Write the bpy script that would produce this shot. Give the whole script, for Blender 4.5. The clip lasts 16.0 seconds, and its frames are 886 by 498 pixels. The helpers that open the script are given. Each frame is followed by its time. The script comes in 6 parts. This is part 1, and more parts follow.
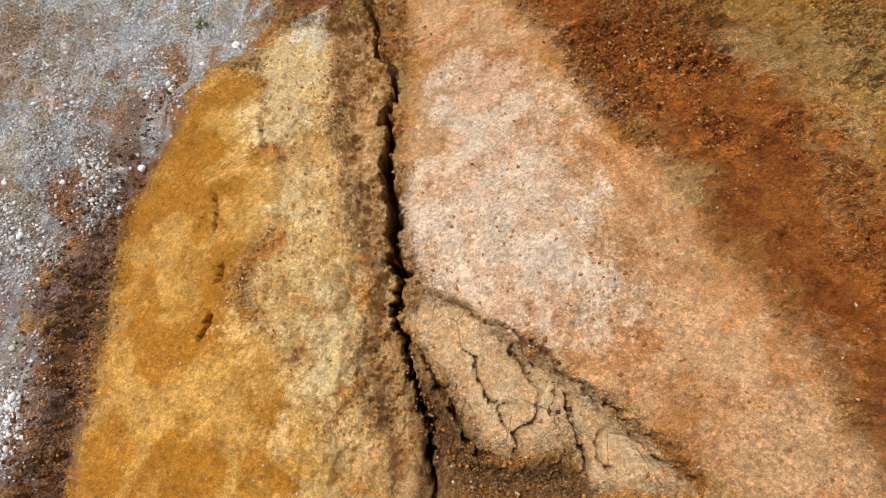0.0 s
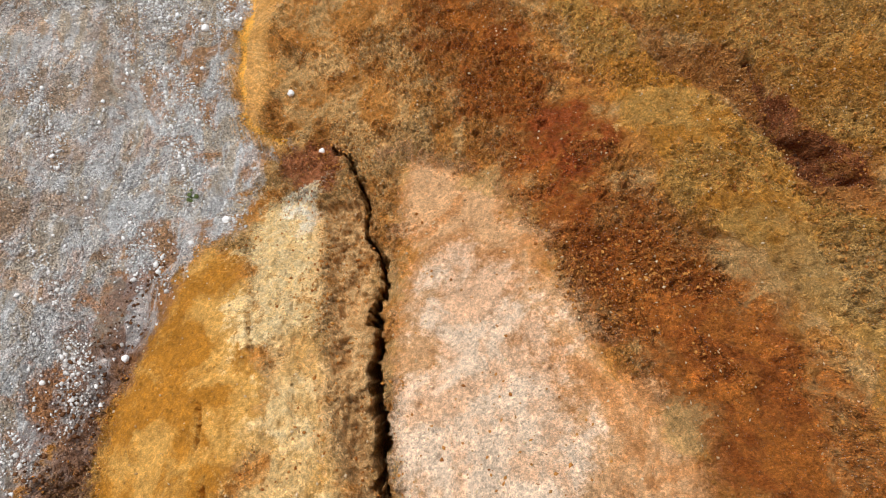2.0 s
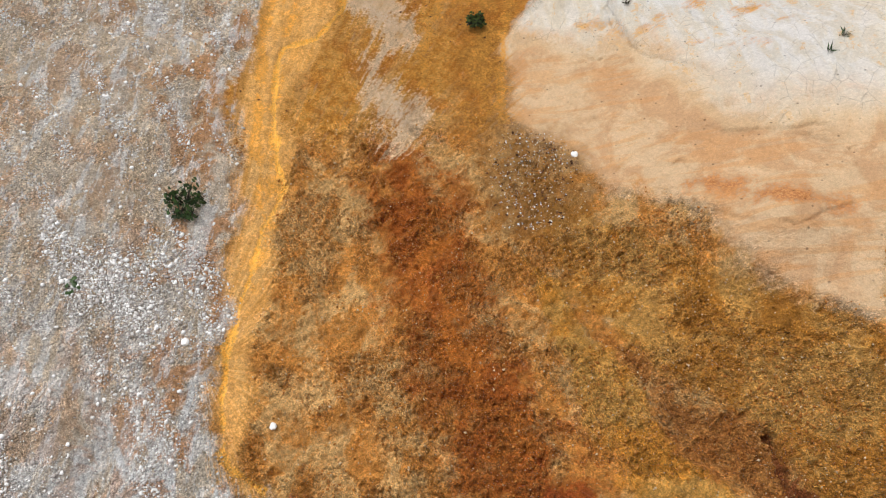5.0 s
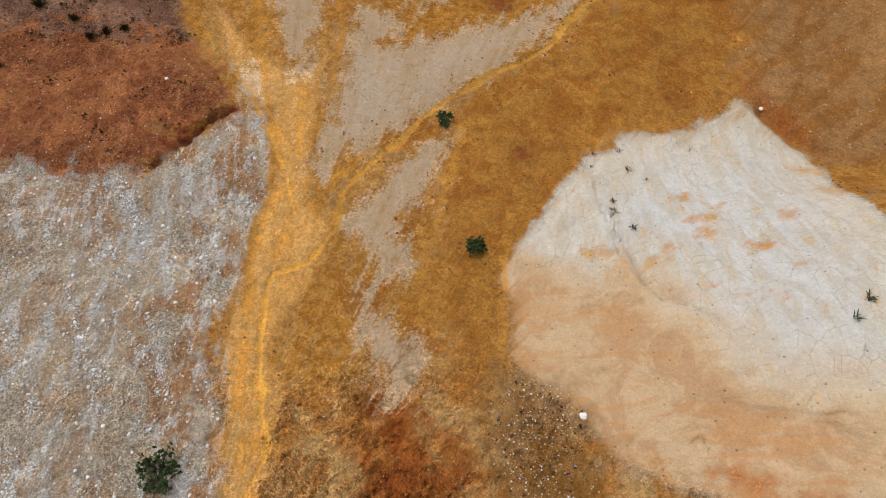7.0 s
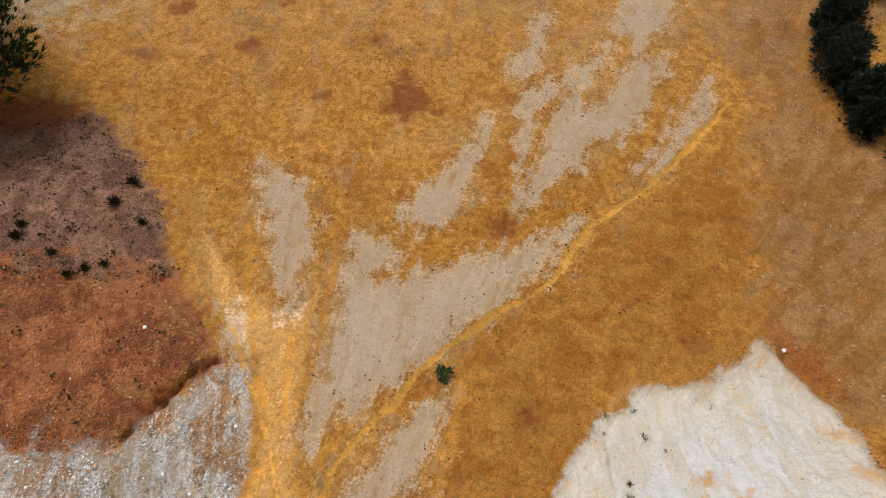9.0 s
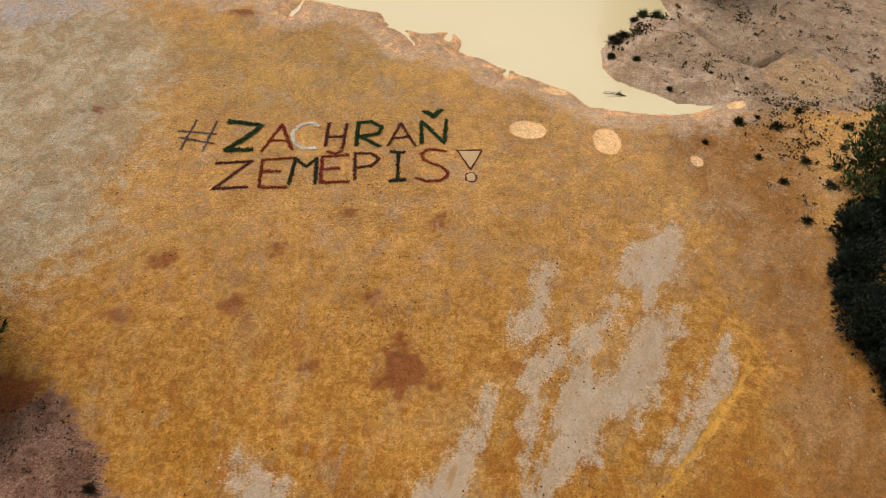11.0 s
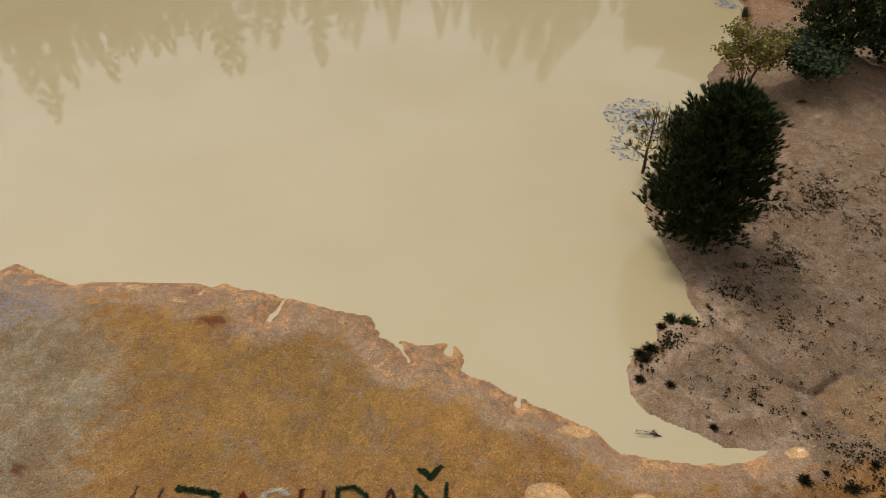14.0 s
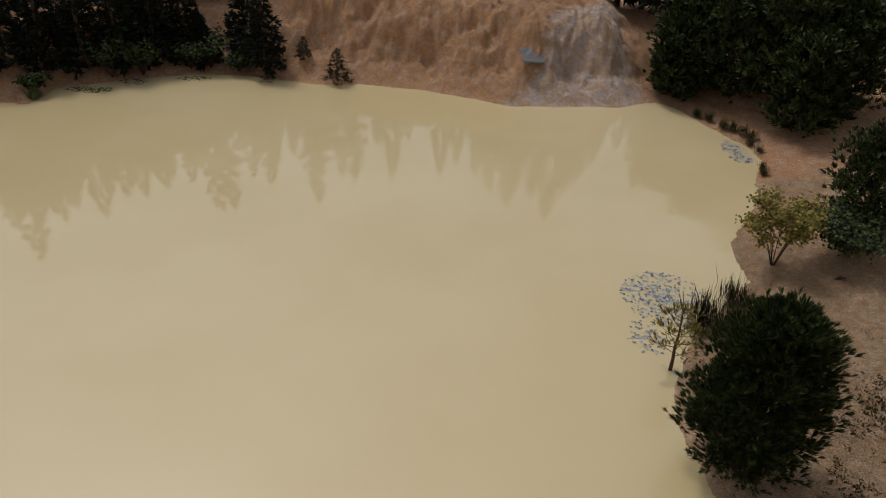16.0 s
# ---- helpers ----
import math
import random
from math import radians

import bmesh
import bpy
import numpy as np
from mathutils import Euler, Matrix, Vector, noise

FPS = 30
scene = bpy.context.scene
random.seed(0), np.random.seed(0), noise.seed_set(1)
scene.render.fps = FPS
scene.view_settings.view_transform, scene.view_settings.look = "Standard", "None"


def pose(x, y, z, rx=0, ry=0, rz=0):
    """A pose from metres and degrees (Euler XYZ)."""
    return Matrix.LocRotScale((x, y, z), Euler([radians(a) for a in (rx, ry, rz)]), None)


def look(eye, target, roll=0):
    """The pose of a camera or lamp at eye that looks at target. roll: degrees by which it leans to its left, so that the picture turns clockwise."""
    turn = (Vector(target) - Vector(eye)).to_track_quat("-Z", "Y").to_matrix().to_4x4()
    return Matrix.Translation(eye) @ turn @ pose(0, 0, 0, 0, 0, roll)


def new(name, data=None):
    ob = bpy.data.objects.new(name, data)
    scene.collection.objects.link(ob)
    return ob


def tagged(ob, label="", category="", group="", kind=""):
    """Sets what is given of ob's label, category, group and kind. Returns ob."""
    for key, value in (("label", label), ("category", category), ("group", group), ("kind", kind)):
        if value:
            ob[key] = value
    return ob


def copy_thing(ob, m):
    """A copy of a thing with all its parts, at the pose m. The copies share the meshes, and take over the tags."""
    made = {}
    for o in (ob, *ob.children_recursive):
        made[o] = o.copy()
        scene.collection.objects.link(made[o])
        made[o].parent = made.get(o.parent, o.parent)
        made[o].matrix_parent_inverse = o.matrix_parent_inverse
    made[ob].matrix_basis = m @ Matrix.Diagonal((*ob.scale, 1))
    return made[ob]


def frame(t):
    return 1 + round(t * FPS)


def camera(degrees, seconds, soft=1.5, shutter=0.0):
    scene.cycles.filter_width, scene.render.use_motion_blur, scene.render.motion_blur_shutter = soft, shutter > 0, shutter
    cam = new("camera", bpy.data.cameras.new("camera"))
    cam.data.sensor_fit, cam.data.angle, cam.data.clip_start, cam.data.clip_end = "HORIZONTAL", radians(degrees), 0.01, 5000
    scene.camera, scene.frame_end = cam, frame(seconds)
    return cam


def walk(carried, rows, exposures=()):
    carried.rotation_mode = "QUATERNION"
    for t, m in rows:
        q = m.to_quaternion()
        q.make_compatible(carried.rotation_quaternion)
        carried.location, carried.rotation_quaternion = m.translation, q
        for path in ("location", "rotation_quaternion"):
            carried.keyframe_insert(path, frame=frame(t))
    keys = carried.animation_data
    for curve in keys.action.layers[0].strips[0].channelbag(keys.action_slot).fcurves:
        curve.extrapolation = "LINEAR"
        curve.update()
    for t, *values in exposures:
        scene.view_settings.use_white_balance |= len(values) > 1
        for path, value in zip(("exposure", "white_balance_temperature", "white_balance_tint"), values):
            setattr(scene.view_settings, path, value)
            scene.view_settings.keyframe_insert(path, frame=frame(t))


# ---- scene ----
cam = camera(63.7, 16.0, 1.0)
EXPOSURES = [(0, -0.24), (2, -0.16), (3.5, 0.1), (7, -0.34), (8.3, -0.34), (9.5, -0.1), (12, -0.38), (13, -0.6), (14.5, -0.92), (16, -1.04)]
PATH = [
    (0, (0.076, -0.261, 18.017), (0.091, -0.082, 16.025), 5.0),
    (0.5, (0.11, 0.175, 18.013), (0.124, 0.36, 16.022), 4.3),
    (1, (0.142, 0.67, 18.007), (0.157, 0.861, 16.016), 4.5),
    (1.5, (0.154, 1.194, 18.019), (0.171, 1.449, 16.035), 4.0),
    (2, (0.169, 1.744, 18.026), (0.189, 2.085, 16.055), 3.4),
    (2.5, (0.188, 2.372, 18.038), (0.209, 2.749, 16.074), 3.1),
    (3, (0.233, 3.008, 18.032), (0.251, 3.421, 16.076), 2.5),
    (3.5, (0.23, 3.727, 18.047), (0.249, 4.178, 16.099), 2.5),
    (4, (0.23, 4.523, 18.061), (0.25, 5.021, 16.124), 2.5),
    (4.2, (0.235, 4.861, 18.064), (0.256, 5.375, 16.132), 2.4),
    (6.3, (0.211, 8.703, 18.239), (0.243, 9.403, 16.366), 2.8),
    (6.5, (0.21, 9.101, 18.258), (0.242, 9.821, 16.393), 2.7),
    (7, (0.209, 10.153, 18.361), (0.24, 10.916, 16.512), 2.6),
    (7.5, (0.233, 11.252, 18.473), (0.262, 12.061, 16.644), 2.3),
    (8, (0.246, 12.39, 18.592), (0.274, 13.245, 16.784), 2.1),
    (8.5, (0.242, 13.618, 18.767), (0.269, 14.516, 16.979), 2.0),
    (9, (0.243, 14.892, 19.007), (0.27, 15.839, 17.246), 1.9),
    (9.5, (0.239, 16.132, 19.215), (0.267, 17.18, 17.512), 1.8),
    (9.7, (0.215, 16.628, 19.278), (0.246, 17.704, 17.592), 1.8),
    (11.8, (0.082, 22.332, 20.249), (0.129, 23.636, 18.733), 2.0),
    (12, (0.078, 22.892, 20.29), (0.125, 24.22, 18.795), 2.0),
    (12.5, (0.064, 24.306, 20.466), (0.112, 25.687, 19.02), 2.0),
    (13, (0.052, 25.741, 20.697), (0.1, 27.17, 19.3), 1.9),
    (13.5, (0.048, 27.233, 20.966), (0.095, 28.709, 19.618), 1.9),
    (14, (0.065, 28.696, 21.169), (0.111, 30.222, 19.877), 1.9),
    (14.5, (0.113, 30.265, 21.367), (0.155, 31.838, 20.132), 1.8),
    (15, (0.084, 31.873, 21.604), (0.128, 33.489, 20.426), 1.8),
    (15.5, (0.103, 33.517, 21.743), (0.146, 35.175, 20.625), 1.9),
    (16, (0.256, 35.25, 21.866), (0.295, 36.947, 20.809), 1.9),
]
walk(cam, [(t, look(eye, target, roll)) for t, eye, target, roll in PATH], EXPOSURES)

# ---- world, sun ----
SUN_ELEVATION, SUN_AZIMUTH = radians(60), radians(-38)   # azimuth from +y towards +x
world = bpy.data.worlds.new("overcast_sky")
scene.world = world
world.use_nodes = True
wn, wl = world.node_tree.nodes, world.node_tree.links
wn.clear()
sky = wn.new("ShaderNodeTexSky")
sky.sky_type, sky.sun_disc = "NISHITA", False
sky.sun_elevation, sky.sun_rotation = SUN_ELEVATION, SUN_AZIMUTH
sky.air_density, sky.dust_density = 1.0, 3.0
grey = wn.new("ShaderNodeHueSaturation")
grey.inputs["Saturation"].default_value = 0.22
wl.new(sky.outputs[0], grey.inputs["Color"])
back = wn.new("ShaderNodeBackground")
back.inputs["Strength"].default_value = 0.15
wl.new(grey.outputs[0], back.inputs["Color"])
wl.new(back.outputs[0], wn.new("ShaderNodeOutputWorld").inputs["Surface"])

sun = new("sun", bpy.data.lights.new("sun", "SUN"))
sun.data.energy, sun.data.angle, sun.data.color = 1.9, radians(9), (1.0, 0.97, 0.93)
sun.matrix_world = look((0, 0, 0), (-math.sin(SUN_AZIMUTH) * math.cos(SUN_ELEVATION), -math.cos(SUN_AZIMUTH) * math.cos(SUN_ELEVATION), -math.sin(SUN_ELEVATION)))


# ---- small helpers of this scene ----
def srgb(r, g, b):
    return tuple(((c / 255 + 0.055) / 1.055) ** 2.4 if c > 10 else c / 255 / 12.92 for c in (r, g, b)) + (1.0,)


class Nodes:
    """A thin layer over a material's node tree."""

    def __init__(self, name):
        self.mat = bpy.data.materials.new(name)
        self.mat.use_nodes = True
        self.n, self.l = self.mat.node_tree.nodes, self.mat.node_tree.links
        self.n.clear()

    def put(self, socket, value):
        if isinstance(value, bpy.types.NodeSocket):
            self.l.new(value, socket)
        elif value is not None:
            socket.default_value = value

    def math(self, op, a, b=None, c=None):
        m = self.n.new("ShaderNodeMath")
        m.operation = op
        for k, v in enumerate((a, b, c)):
            self.put(m.inputs[k], v)
        return m.outputs[0]

    def mix(self, f, a, b, mode="MIX"):
        m = self.n.new("ShaderNodeMix")
        m.data_type, m.blend_type = "RGBA", mode
        self.put(m.inputs[0], f), self.put(m.inputs[6], a), self.put(m.inputs[7], b)
        return m.outputs[2]

    def ramp(self, v, lo, hi, to_lo=0.0, to_hi=1.0, smooth=True):
        m = self.n.new("ShaderNodeMapRange")
        m.interpolation_type = "SMOOTHSTEP" if smooth else "LINEAR"
        for k, x in enumerate((v, lo, hi, to_lo, to_hi)):
            self.put(m.inputs[k], x)
        return m.outputs[0]

    def noise(self, vector, scale, detail=4.0, rough=0.55, distort=0.0):
        m = self.n.new("ShaderNodeTexNoise")
        self.put(m.inputs["Vector"], vector)
        m.inputs["Scale"].default_value, m.inputs["Detail"].default_value = scale, detail
        m.inputs["Roughness"].default_value, m.inputs["Distortion"].default_value = rough, distort
        return m.outputs["Fac"]

    def cells(self, vector, scale, feature="F1"):
        m = self.n.new("ShaderNodeTexVoronoi")
        m.feature = feature
        self.put(m.inputs["Vector"], vector)
        m.inputs["Scale"].default_value = scale
        return m

    def mapped(self, vector, scale=(1, 1, 1), turn=0.0):
        m = self.n.new("ShaderNodeMapping")
        self.put(m.inputs["Vector"], vector)
        m.inputs["Rotation"].default_value = (0, 0, radians(turn))
        m.inputs["Scale"].default_value = scale
        return m.outputs[0]

    def place(self):
        return self.n.new("ShaderNodeTexCoord").outputs["Object"]

    def finish(self, color, rough=0.9, height=None, strength=0.5, distance=0.05, spec=0.2, **more):
        p = self.n.new("ShaderNodeBsdfPrincipled")
        self.put(p.inputs["Base Color"], color), self.put(p.inputs["Roughness"], rough)
        p.inputs["Specular IOR Level"].default_value = spec
        for key, v in more.items():
            self.put(p.inputs[key.replace("_", " ")], v)
        if height is not None:
            b = self.n.new("ShaderNodeBump")
            self.put(b.inputs["Strength"], strength)
            b.inputs["Distance"].default_value = distance
            self.put(b.inputs["Height"], height)
            self.l.new(b.outputs[0], p.inputs["Normal"])
        self.l.new(p.outputs[0], self.n.new("ShaderNodeOutputMaterial").inputs["Surface"])
        return self.mat


def part(name, bm, material, parent=None, label="", smooth=True):
    """One mesh object, under a thing or a part."""
    me = bpy.data.meshes.new(name)
    bm.to_mesh(me)
    bm.free()
    me.materials.append(material)
    if smooth:
        me.shade_smooth()
    ob = new(name, me)
    ob.parent = parent
    return tagged(ob, label) if label else ob


def raw(name, verts, faces, material, parent=None, label="", smooth=False):
    me = bpy.data.meshes.new(name)
    me.from_pydata(verts, [], faces)
    me.materials.append(material)
    if smooth:
        me.shade_smooth()
    ob = new(name, me)
    ob.parent = parent
    return tagged(ob, label) if label else ob


def thing(name, x, y, z, label, category, group="", turn=0.0, size=1.0):
    ob = new(name)
    ob.matrix_basis = pose(x, y, z, 0, 0, turn) @ Matrix.Scale(size, 4)
    return tagged(ob, label, category, group)


# ---- relief ----
def lattice(ix, iy, seed):
    h = (ix.astype(np.int64) * 374761393 + iy.astype(np.int64) * 668265263 + seed * 974634777) & 0xFFFFFFFF
    h = ((h ^ (h >> 13)) * 1274126177) & 0xFFFFFFFF
    return ((h ^ (h >> 16)) & 0xFFFF) / 65535.0


def value_noise(x, y, seed):
    ix, iy = np.floor(x), np.floor(y)
    fx, fy = x - ix, y - iy
    fx, fy = fx * fx * fx * (fx * (fx * 6 - 15) + 10), fy * fy * fy * (fy * (fy * 6 - 15) + 10)
    a, b = lattice(ix, iy, seed), lattice(ix + 1, iy, seed)
    c, d = lattice(ix, iy + 1, seed), lattice(ix + 1, iy + 1, seed)
    return (a + (b - a) * fx) * (1 - fy) + (c + (d - c) * fx) * fy


def fbm(x, y, freq, octaves, seed, gain=0.5):
    """Fractal noise about zero, within about -1 to 1."""
    total, amp, norm = 0.0, 1.0, 0.0
    ca, sa = math.cos(0.6), math.sin(0.6)
    for k in range(octaves):
        total = total + amp * (value_noise(x * freq, y * freq, seed + k) * 2 - 1)
        norm += amp
        x, y, freq, amp = x * ca - y * sa, x * sa + y * ca, freq * 2.03, amp * gain
    return total / norm


def step(v, lo, hi):
    t = np.clip((v - lo) / (hi - lo), 0, 1)
    return t * t * (3 - 2 * t)


def to_line(points, x, y):
    """Distance to an open polyline, and the share of its length at the nearest place."""
    p = np.array(points, float)
    best, where = np.full(x.shape, 1e9), np.zeros(x.shape)
    n = len(p) - 1
    for k in range(n):
        a, d = p[k], p[k + 1] - p[k]
        t = np.clip(((x - a[0]) * d[0] + (y - a[1]) * d[1]) / max(d @ d, 1e-9), 0, 1)
        e = np.hypot(x - a[0] - t * d[0], y - a[1] - t * d[1])
        near = e < best
        best, where = np.where(near, e, best), np.where(near, (k + t) / n, where)
    return best, where


def inside(points, x, y, reach=2.5):
    """Signed distance to an outline, positive within; clipped to the reach."""
    p = np.array(points, float)
    out = np.full(x.shape, -reach)
    near = (x > p[:, 0].min() - reach) & (x < p[:, 0].max() + reach) & (y > p[:, 1].min() - reach) & (y < p[:, 1].max() + reach)
    xs, ys = x[near], y[near]
    if not len(xs):
        return out
    d, _ = to_line([*points, points[0]], xs, ys)
    within = np.zeros(xs.shape, bool)
    for (ax, ay), (bx, by) in zip(points, [*points[1:], points[0]]):
        if ay != by:
            within ^= ((ay > ys) != (by > ys)) & (xs < (bx - ax) * (ys - ay) / (by - ay) + ax)
    out[near] = np.clip(np.where(within, d, -d), -reach, reach)
    return out


SHORE_NEAR = [(-20.44, 50.61), (-19.17, 51.12), (-17.87, 52.31), (-16.87, 51.69), (-14.82, 50.92), (-14.16, 51.21), (-12.52, 51.24), (-11.59, 51.1), (-9.82, 51.13), (-8.99, 50.82), (-8.55, 51.16), (-5.87, 50.29), (-3.8, 49.67), (-2.16, 49.32), (-1.69, 48.3), (-0.28, 47.79), (1.16, 47.91), (1.67, 47.3), (1.32, 46.45), (2.5, 45.98), (3.81, 45.12), (4.65, 44.61), (6.29, 43.66), (6.93, 42.91), (8.04, 42.59), (10.15, 42.48), (11.74, 42.82), (12.14, 43.04), (10.56, 43.22), (9.42, 43.93), (8.24, 44.65), (7.76, 45.41), (7.95, 46.71), (8.63, 47.74), (9.45, 48.18), (9.75, 49.03), (10.22, 49.41), (11.58, 49.32)]
SHORE_FAR = [(11.43, 50.58), (11.55, 51.65), (11.31, 53.16), (10.81, 56.5), (11.25, 58.89), (13.38, 62.52), (16.24, 65.91), (17.91, 67.55), (18.06, 69.26), (18.44, 71.75), (21.48, 76.13), (22.69, 78.6), (23.55, 81.27), (25, 83.74), (24.42, 86.83), (22.83, 90.19), (21.56, 93.94), (20.03, 95.62), (16.72, 94.28), (10.75, 93.87), (6.84, 93.87), (4.46, 95.08), (-0.52, 97.33), (-5.7, 98.46), (-10.27, 98.11), (-16.3, 100.01), (-21.53, 100.08), (-25.27, 98.82), (-28.33, 97.49), (-32.4, 95.39), (-32.94, 91.5), (-35.36, 91.72), (-60, 86), (-60, 50)]
RILL = [(10.07, 30.52), (9.07, 29.34), (7.63, 27.69), (6.14, 26.25), (4.81, 25.13), (4.07, 24.32), (3.4, 23.17), (2.67, 22.59), (1.75, 22.05), (0.73, 21.22), (-0.1, 20.44), (-0.74, 19.54), (-1.48, 18.84), (-1.92, 18.06), (-1.99, 18), (-2.04, 16.95), (-2.6, 16.08), (-3.44, 15.81), (-3.48, 14.49), (-3.38, 13.08)]
RILL_LEFT = [(-6.29, 23.78), (-5.75, 22.68), (-4.8, 21.51), (-4.14, 20.11), (-3.34, 18.44), (-3.09, 17.46)]
GRAVEL_EDGE = [(-4.09, 14.11), (-3.99, 13.28), (-3.95, 12.18), (-3.64, 11.31), (-3.95, 10.58), (-3.79, 9.77), (-3.46, 8.99), (-3.8, 8.37), (-3.75, 7.77), (-3.67, 6.97), (-3.27, 6.21), (-3, 5.8), (-2.57, 5.59), (-2.9, 5.21), (-3.21, 4.83), (-3.01, 4.13), (-3.47, 3.62), (-3.8, 3.04), (-3.84, 2.58), (-4.13, 2.24), (-4.46, 1.9), (-4.65, 1.27), (-4.8, 0.75), (-4.88, 0.33), (-5.2, 0.22), (-5.34, -0.32)]
GRAVEL_UPPER = [(-4.94, -0.76), (-4.99, -1.45), (-5.02, -1.98), (-5.2, -2.51), (-6.66, -2.54), (-8.69, 4.67), (-10.48, 12.5), (-11.68, 15.19), (-11.6, 19.6), (-9.6, 19.9), (-8, 19.8), (-7.2, 19.2), (-6.8, 18.5), (-6.42, 19.05), (-5.59, 19.89), (-5.22, 20.73), (-4.22, 20.53), (-3.88, 19.11), (-3.74, 17.87), (-4.14, 16.7), (-4.07, 15.41), (-4.41, 14.5), (-4.38, 13.67), (-3.98, 12.64)]
ZONES = {}
ZONES["ochre"] = [(-3.47, 3.61), (-2.88, 3.28), (-2.55, 2.67), (-2.3, 1.86), (-2.09, 1.08), (-2.47, 0.62), (-2.61, 0.11), (-2.45, -0.31), (-1.84, -0.69), (-1.39, -1.18), (-1.21, -1.75), (-1.18, -2.18), (-4.03, -2.39), (-3.98, -1.65), (-3.99, -0.94), (-3.99, -0.32), (-4.09, 0.37), (-4.26, 1.13), (-4.01, 1.95), (-3.87, 2.85)]
ZONES["cream"] = [(-2.95, 4.45), (-1.98, 4.62), (-1.49, 4.25), (-1.5, 3.24), (-1.46, 2.28), (-1.16, 1.63), (-0.99, 0.83), (-0.75, 0.32), (-0.71, -0.3), (-0.78, -0.81), (-0.63, -1.29), (-0.49, -1.74), (-0.41, -2.17), (-1.18, -2.18), (-1.21, -1.75), (-1.52, -1.12), (-1.86, -0.57), (-2.21, -0.03), (-2.05, 0.84), (-2.13, 1.84), (-2.58, 2.78)]
ZONES["bank"] = [(-1.67, 4.55), (-1.1, 4.71), (-0.65, 3.49), (-0.76, 2.52), (-0.54, 1.36), (-0.51, 0.46), (-0.32, 0.1), (-0.38, -0.43), (-0.13, -1.1), (-0.08, -2.14), (-0.41, -2.17), (-0.49, -1.74), (-0.63, -1.17), (-0.79, -0.69), (-0.74, 0.1), (-1.03, 0.83), (-1.23, 1.63), (-1.4, 3.12)]
ZONES["ridge"] = [(-0.45, 5.2), (0.73, 4.79), (1.13, 4.45), (1.53, 3.64), (1.99, 2.27), (2.39, 1.6), (2.85, 0.99), (2.88, 0.54), (3.2, 0.05), (3.36, -0.44), (3.48, -0.69), (3.59, -1.14), (3.71, -1.6), (3.75, -2.0), (2.55, -1.9), (2.28, -1.46), (1.85, -1.2), (1.38, -0.86), (0.86, -0.48), (0.24, -0.17), (-0.15, 0.1), (-0.34, 0.82), (-0.33, 1.59), (-0.4, 2.49), (-0.3, 3.32)]
ZONES["ridge_pale"] = [(-0.05, 2.96), (0.44, 3.54), (1.04, 3.2), (1.35, 2.55), (1.62, 1.76), (1.79, 1.19), (1.83, 0.69), (1.96, -0.06), (1.73, -0.29), (1.28, -0.06), (0.82, -0.29), (0.24, -0.04), (-0.22, 0.44), (-0.48, 1.24), (-0.18, 1.42), (0.25, 1.63), (0.19, 2.25)]
ZONES["slump"] = [(-0.15, 0.03), (0.44, -0.17), (0.85, -0.54), (1.38, -0.92), (1.66, -1.17), (2.05, -1.48), (2.36, -1.77), (2.38, -1.86), (1.58, -1.97), (1.39, -1.4), (1.12, -1.62), (0.8, -1.71), (0.47, -1.57), (0.18, -1.03), (-0.14, -0.68), (-0.31, -0.3)]
ZONES["pit"] = [(-0.17, -0.86), (0.24, -1.31), (0.52, -1.68), (0.79, -1.81), (1.32, -1.71), (1.49, -1.98), (-0.11, -2.15)]
ZONES["mustard"] = [(2.06, 9.99), (2.63, 9.28), (2.91, 8.36), (3.53, 7.98), (3.61, 6.91), (3.86, 6.4), (4.36, 6.13), (4.62, 5.5), (4.86, 5.02), (5.07, 4.57), (5.21, 4.09), (5.89, 3.58), (6.63, 3.38), (5.59, 1.19), (4.89, 1.29), (4.67, 1.98), (4.46, 2.95), (3.35, 3.79), (3.12, 5.07), (2.8, 6.69), (2.2, 8.4)]
ZONES["mustard_pale"] = [(4.65, 3.43), (5.31, 3.34), (5.63, 3.09), (5.41, 2.1), (4.96, 2.11), (4.66, 2.51), (4.32, 2.95)]
ZONES["dark_gully"] = [(3.02, 8.37), (3.51, 7.96), (3.95, 7.47), (4.51, 7), (5.21, 6.72), (5.41, 5.93), (5.46, 5.42), (5.76, 5.02), (5.94, 4.65), (6.31, 4.57), (6.14, 3.78), (5.27, 3.84), (5.06, 4.29), (4.99, 4.79), (4.81, 5.34), (4.67, 5.85), (3.99, 6.32), (3.66, 6.62), (3.73, 7.26)]
ZONES["gully_core"] = [(5.17, 6.72), (5.36, 6.67), (5.44, 5.93), (5.36, 5.26), (5.76, 5.02), (6.04, 4.57), (6.17, 4.3), (5.53, 4.36), (5.16, 4.5), (4.95, 5.1), (5.25, 5.67)]
ZONES["olive"] = [(1.79, 12.68), (2.85, 11.39), (4.63, 9.87), (5.39, 9.23), (6.28, 8.75), (7.24, 7.99), (8.05, 7.52), (6.96, 4.58), (6.13, 4.65), (5.72, 5.1), (5.43, 6.02), (5.11, 6.78), (3.82, 7.7), (3.08, 8.86), (2.21, 10.42)]
ZONES["white"] = [(8.67, 21.63), (9.17, 21), (9.7, 19.98), (10.13, 19.08), (9.78, 16.19), (10.3, 15.01), (8.96, 11.81), (7.74, 12.05), (5.68, 12.31), (5.12, 13.8), (4.63, 14.94), (3.43, 15.29), (2.03, 15.69), (2.13, 16.48), (2.86, 17.31), (3.39, 18.44), (4.21, 19.27), (5.38, 20.07), (6.8, 20.25), (7.88, 20.94)]
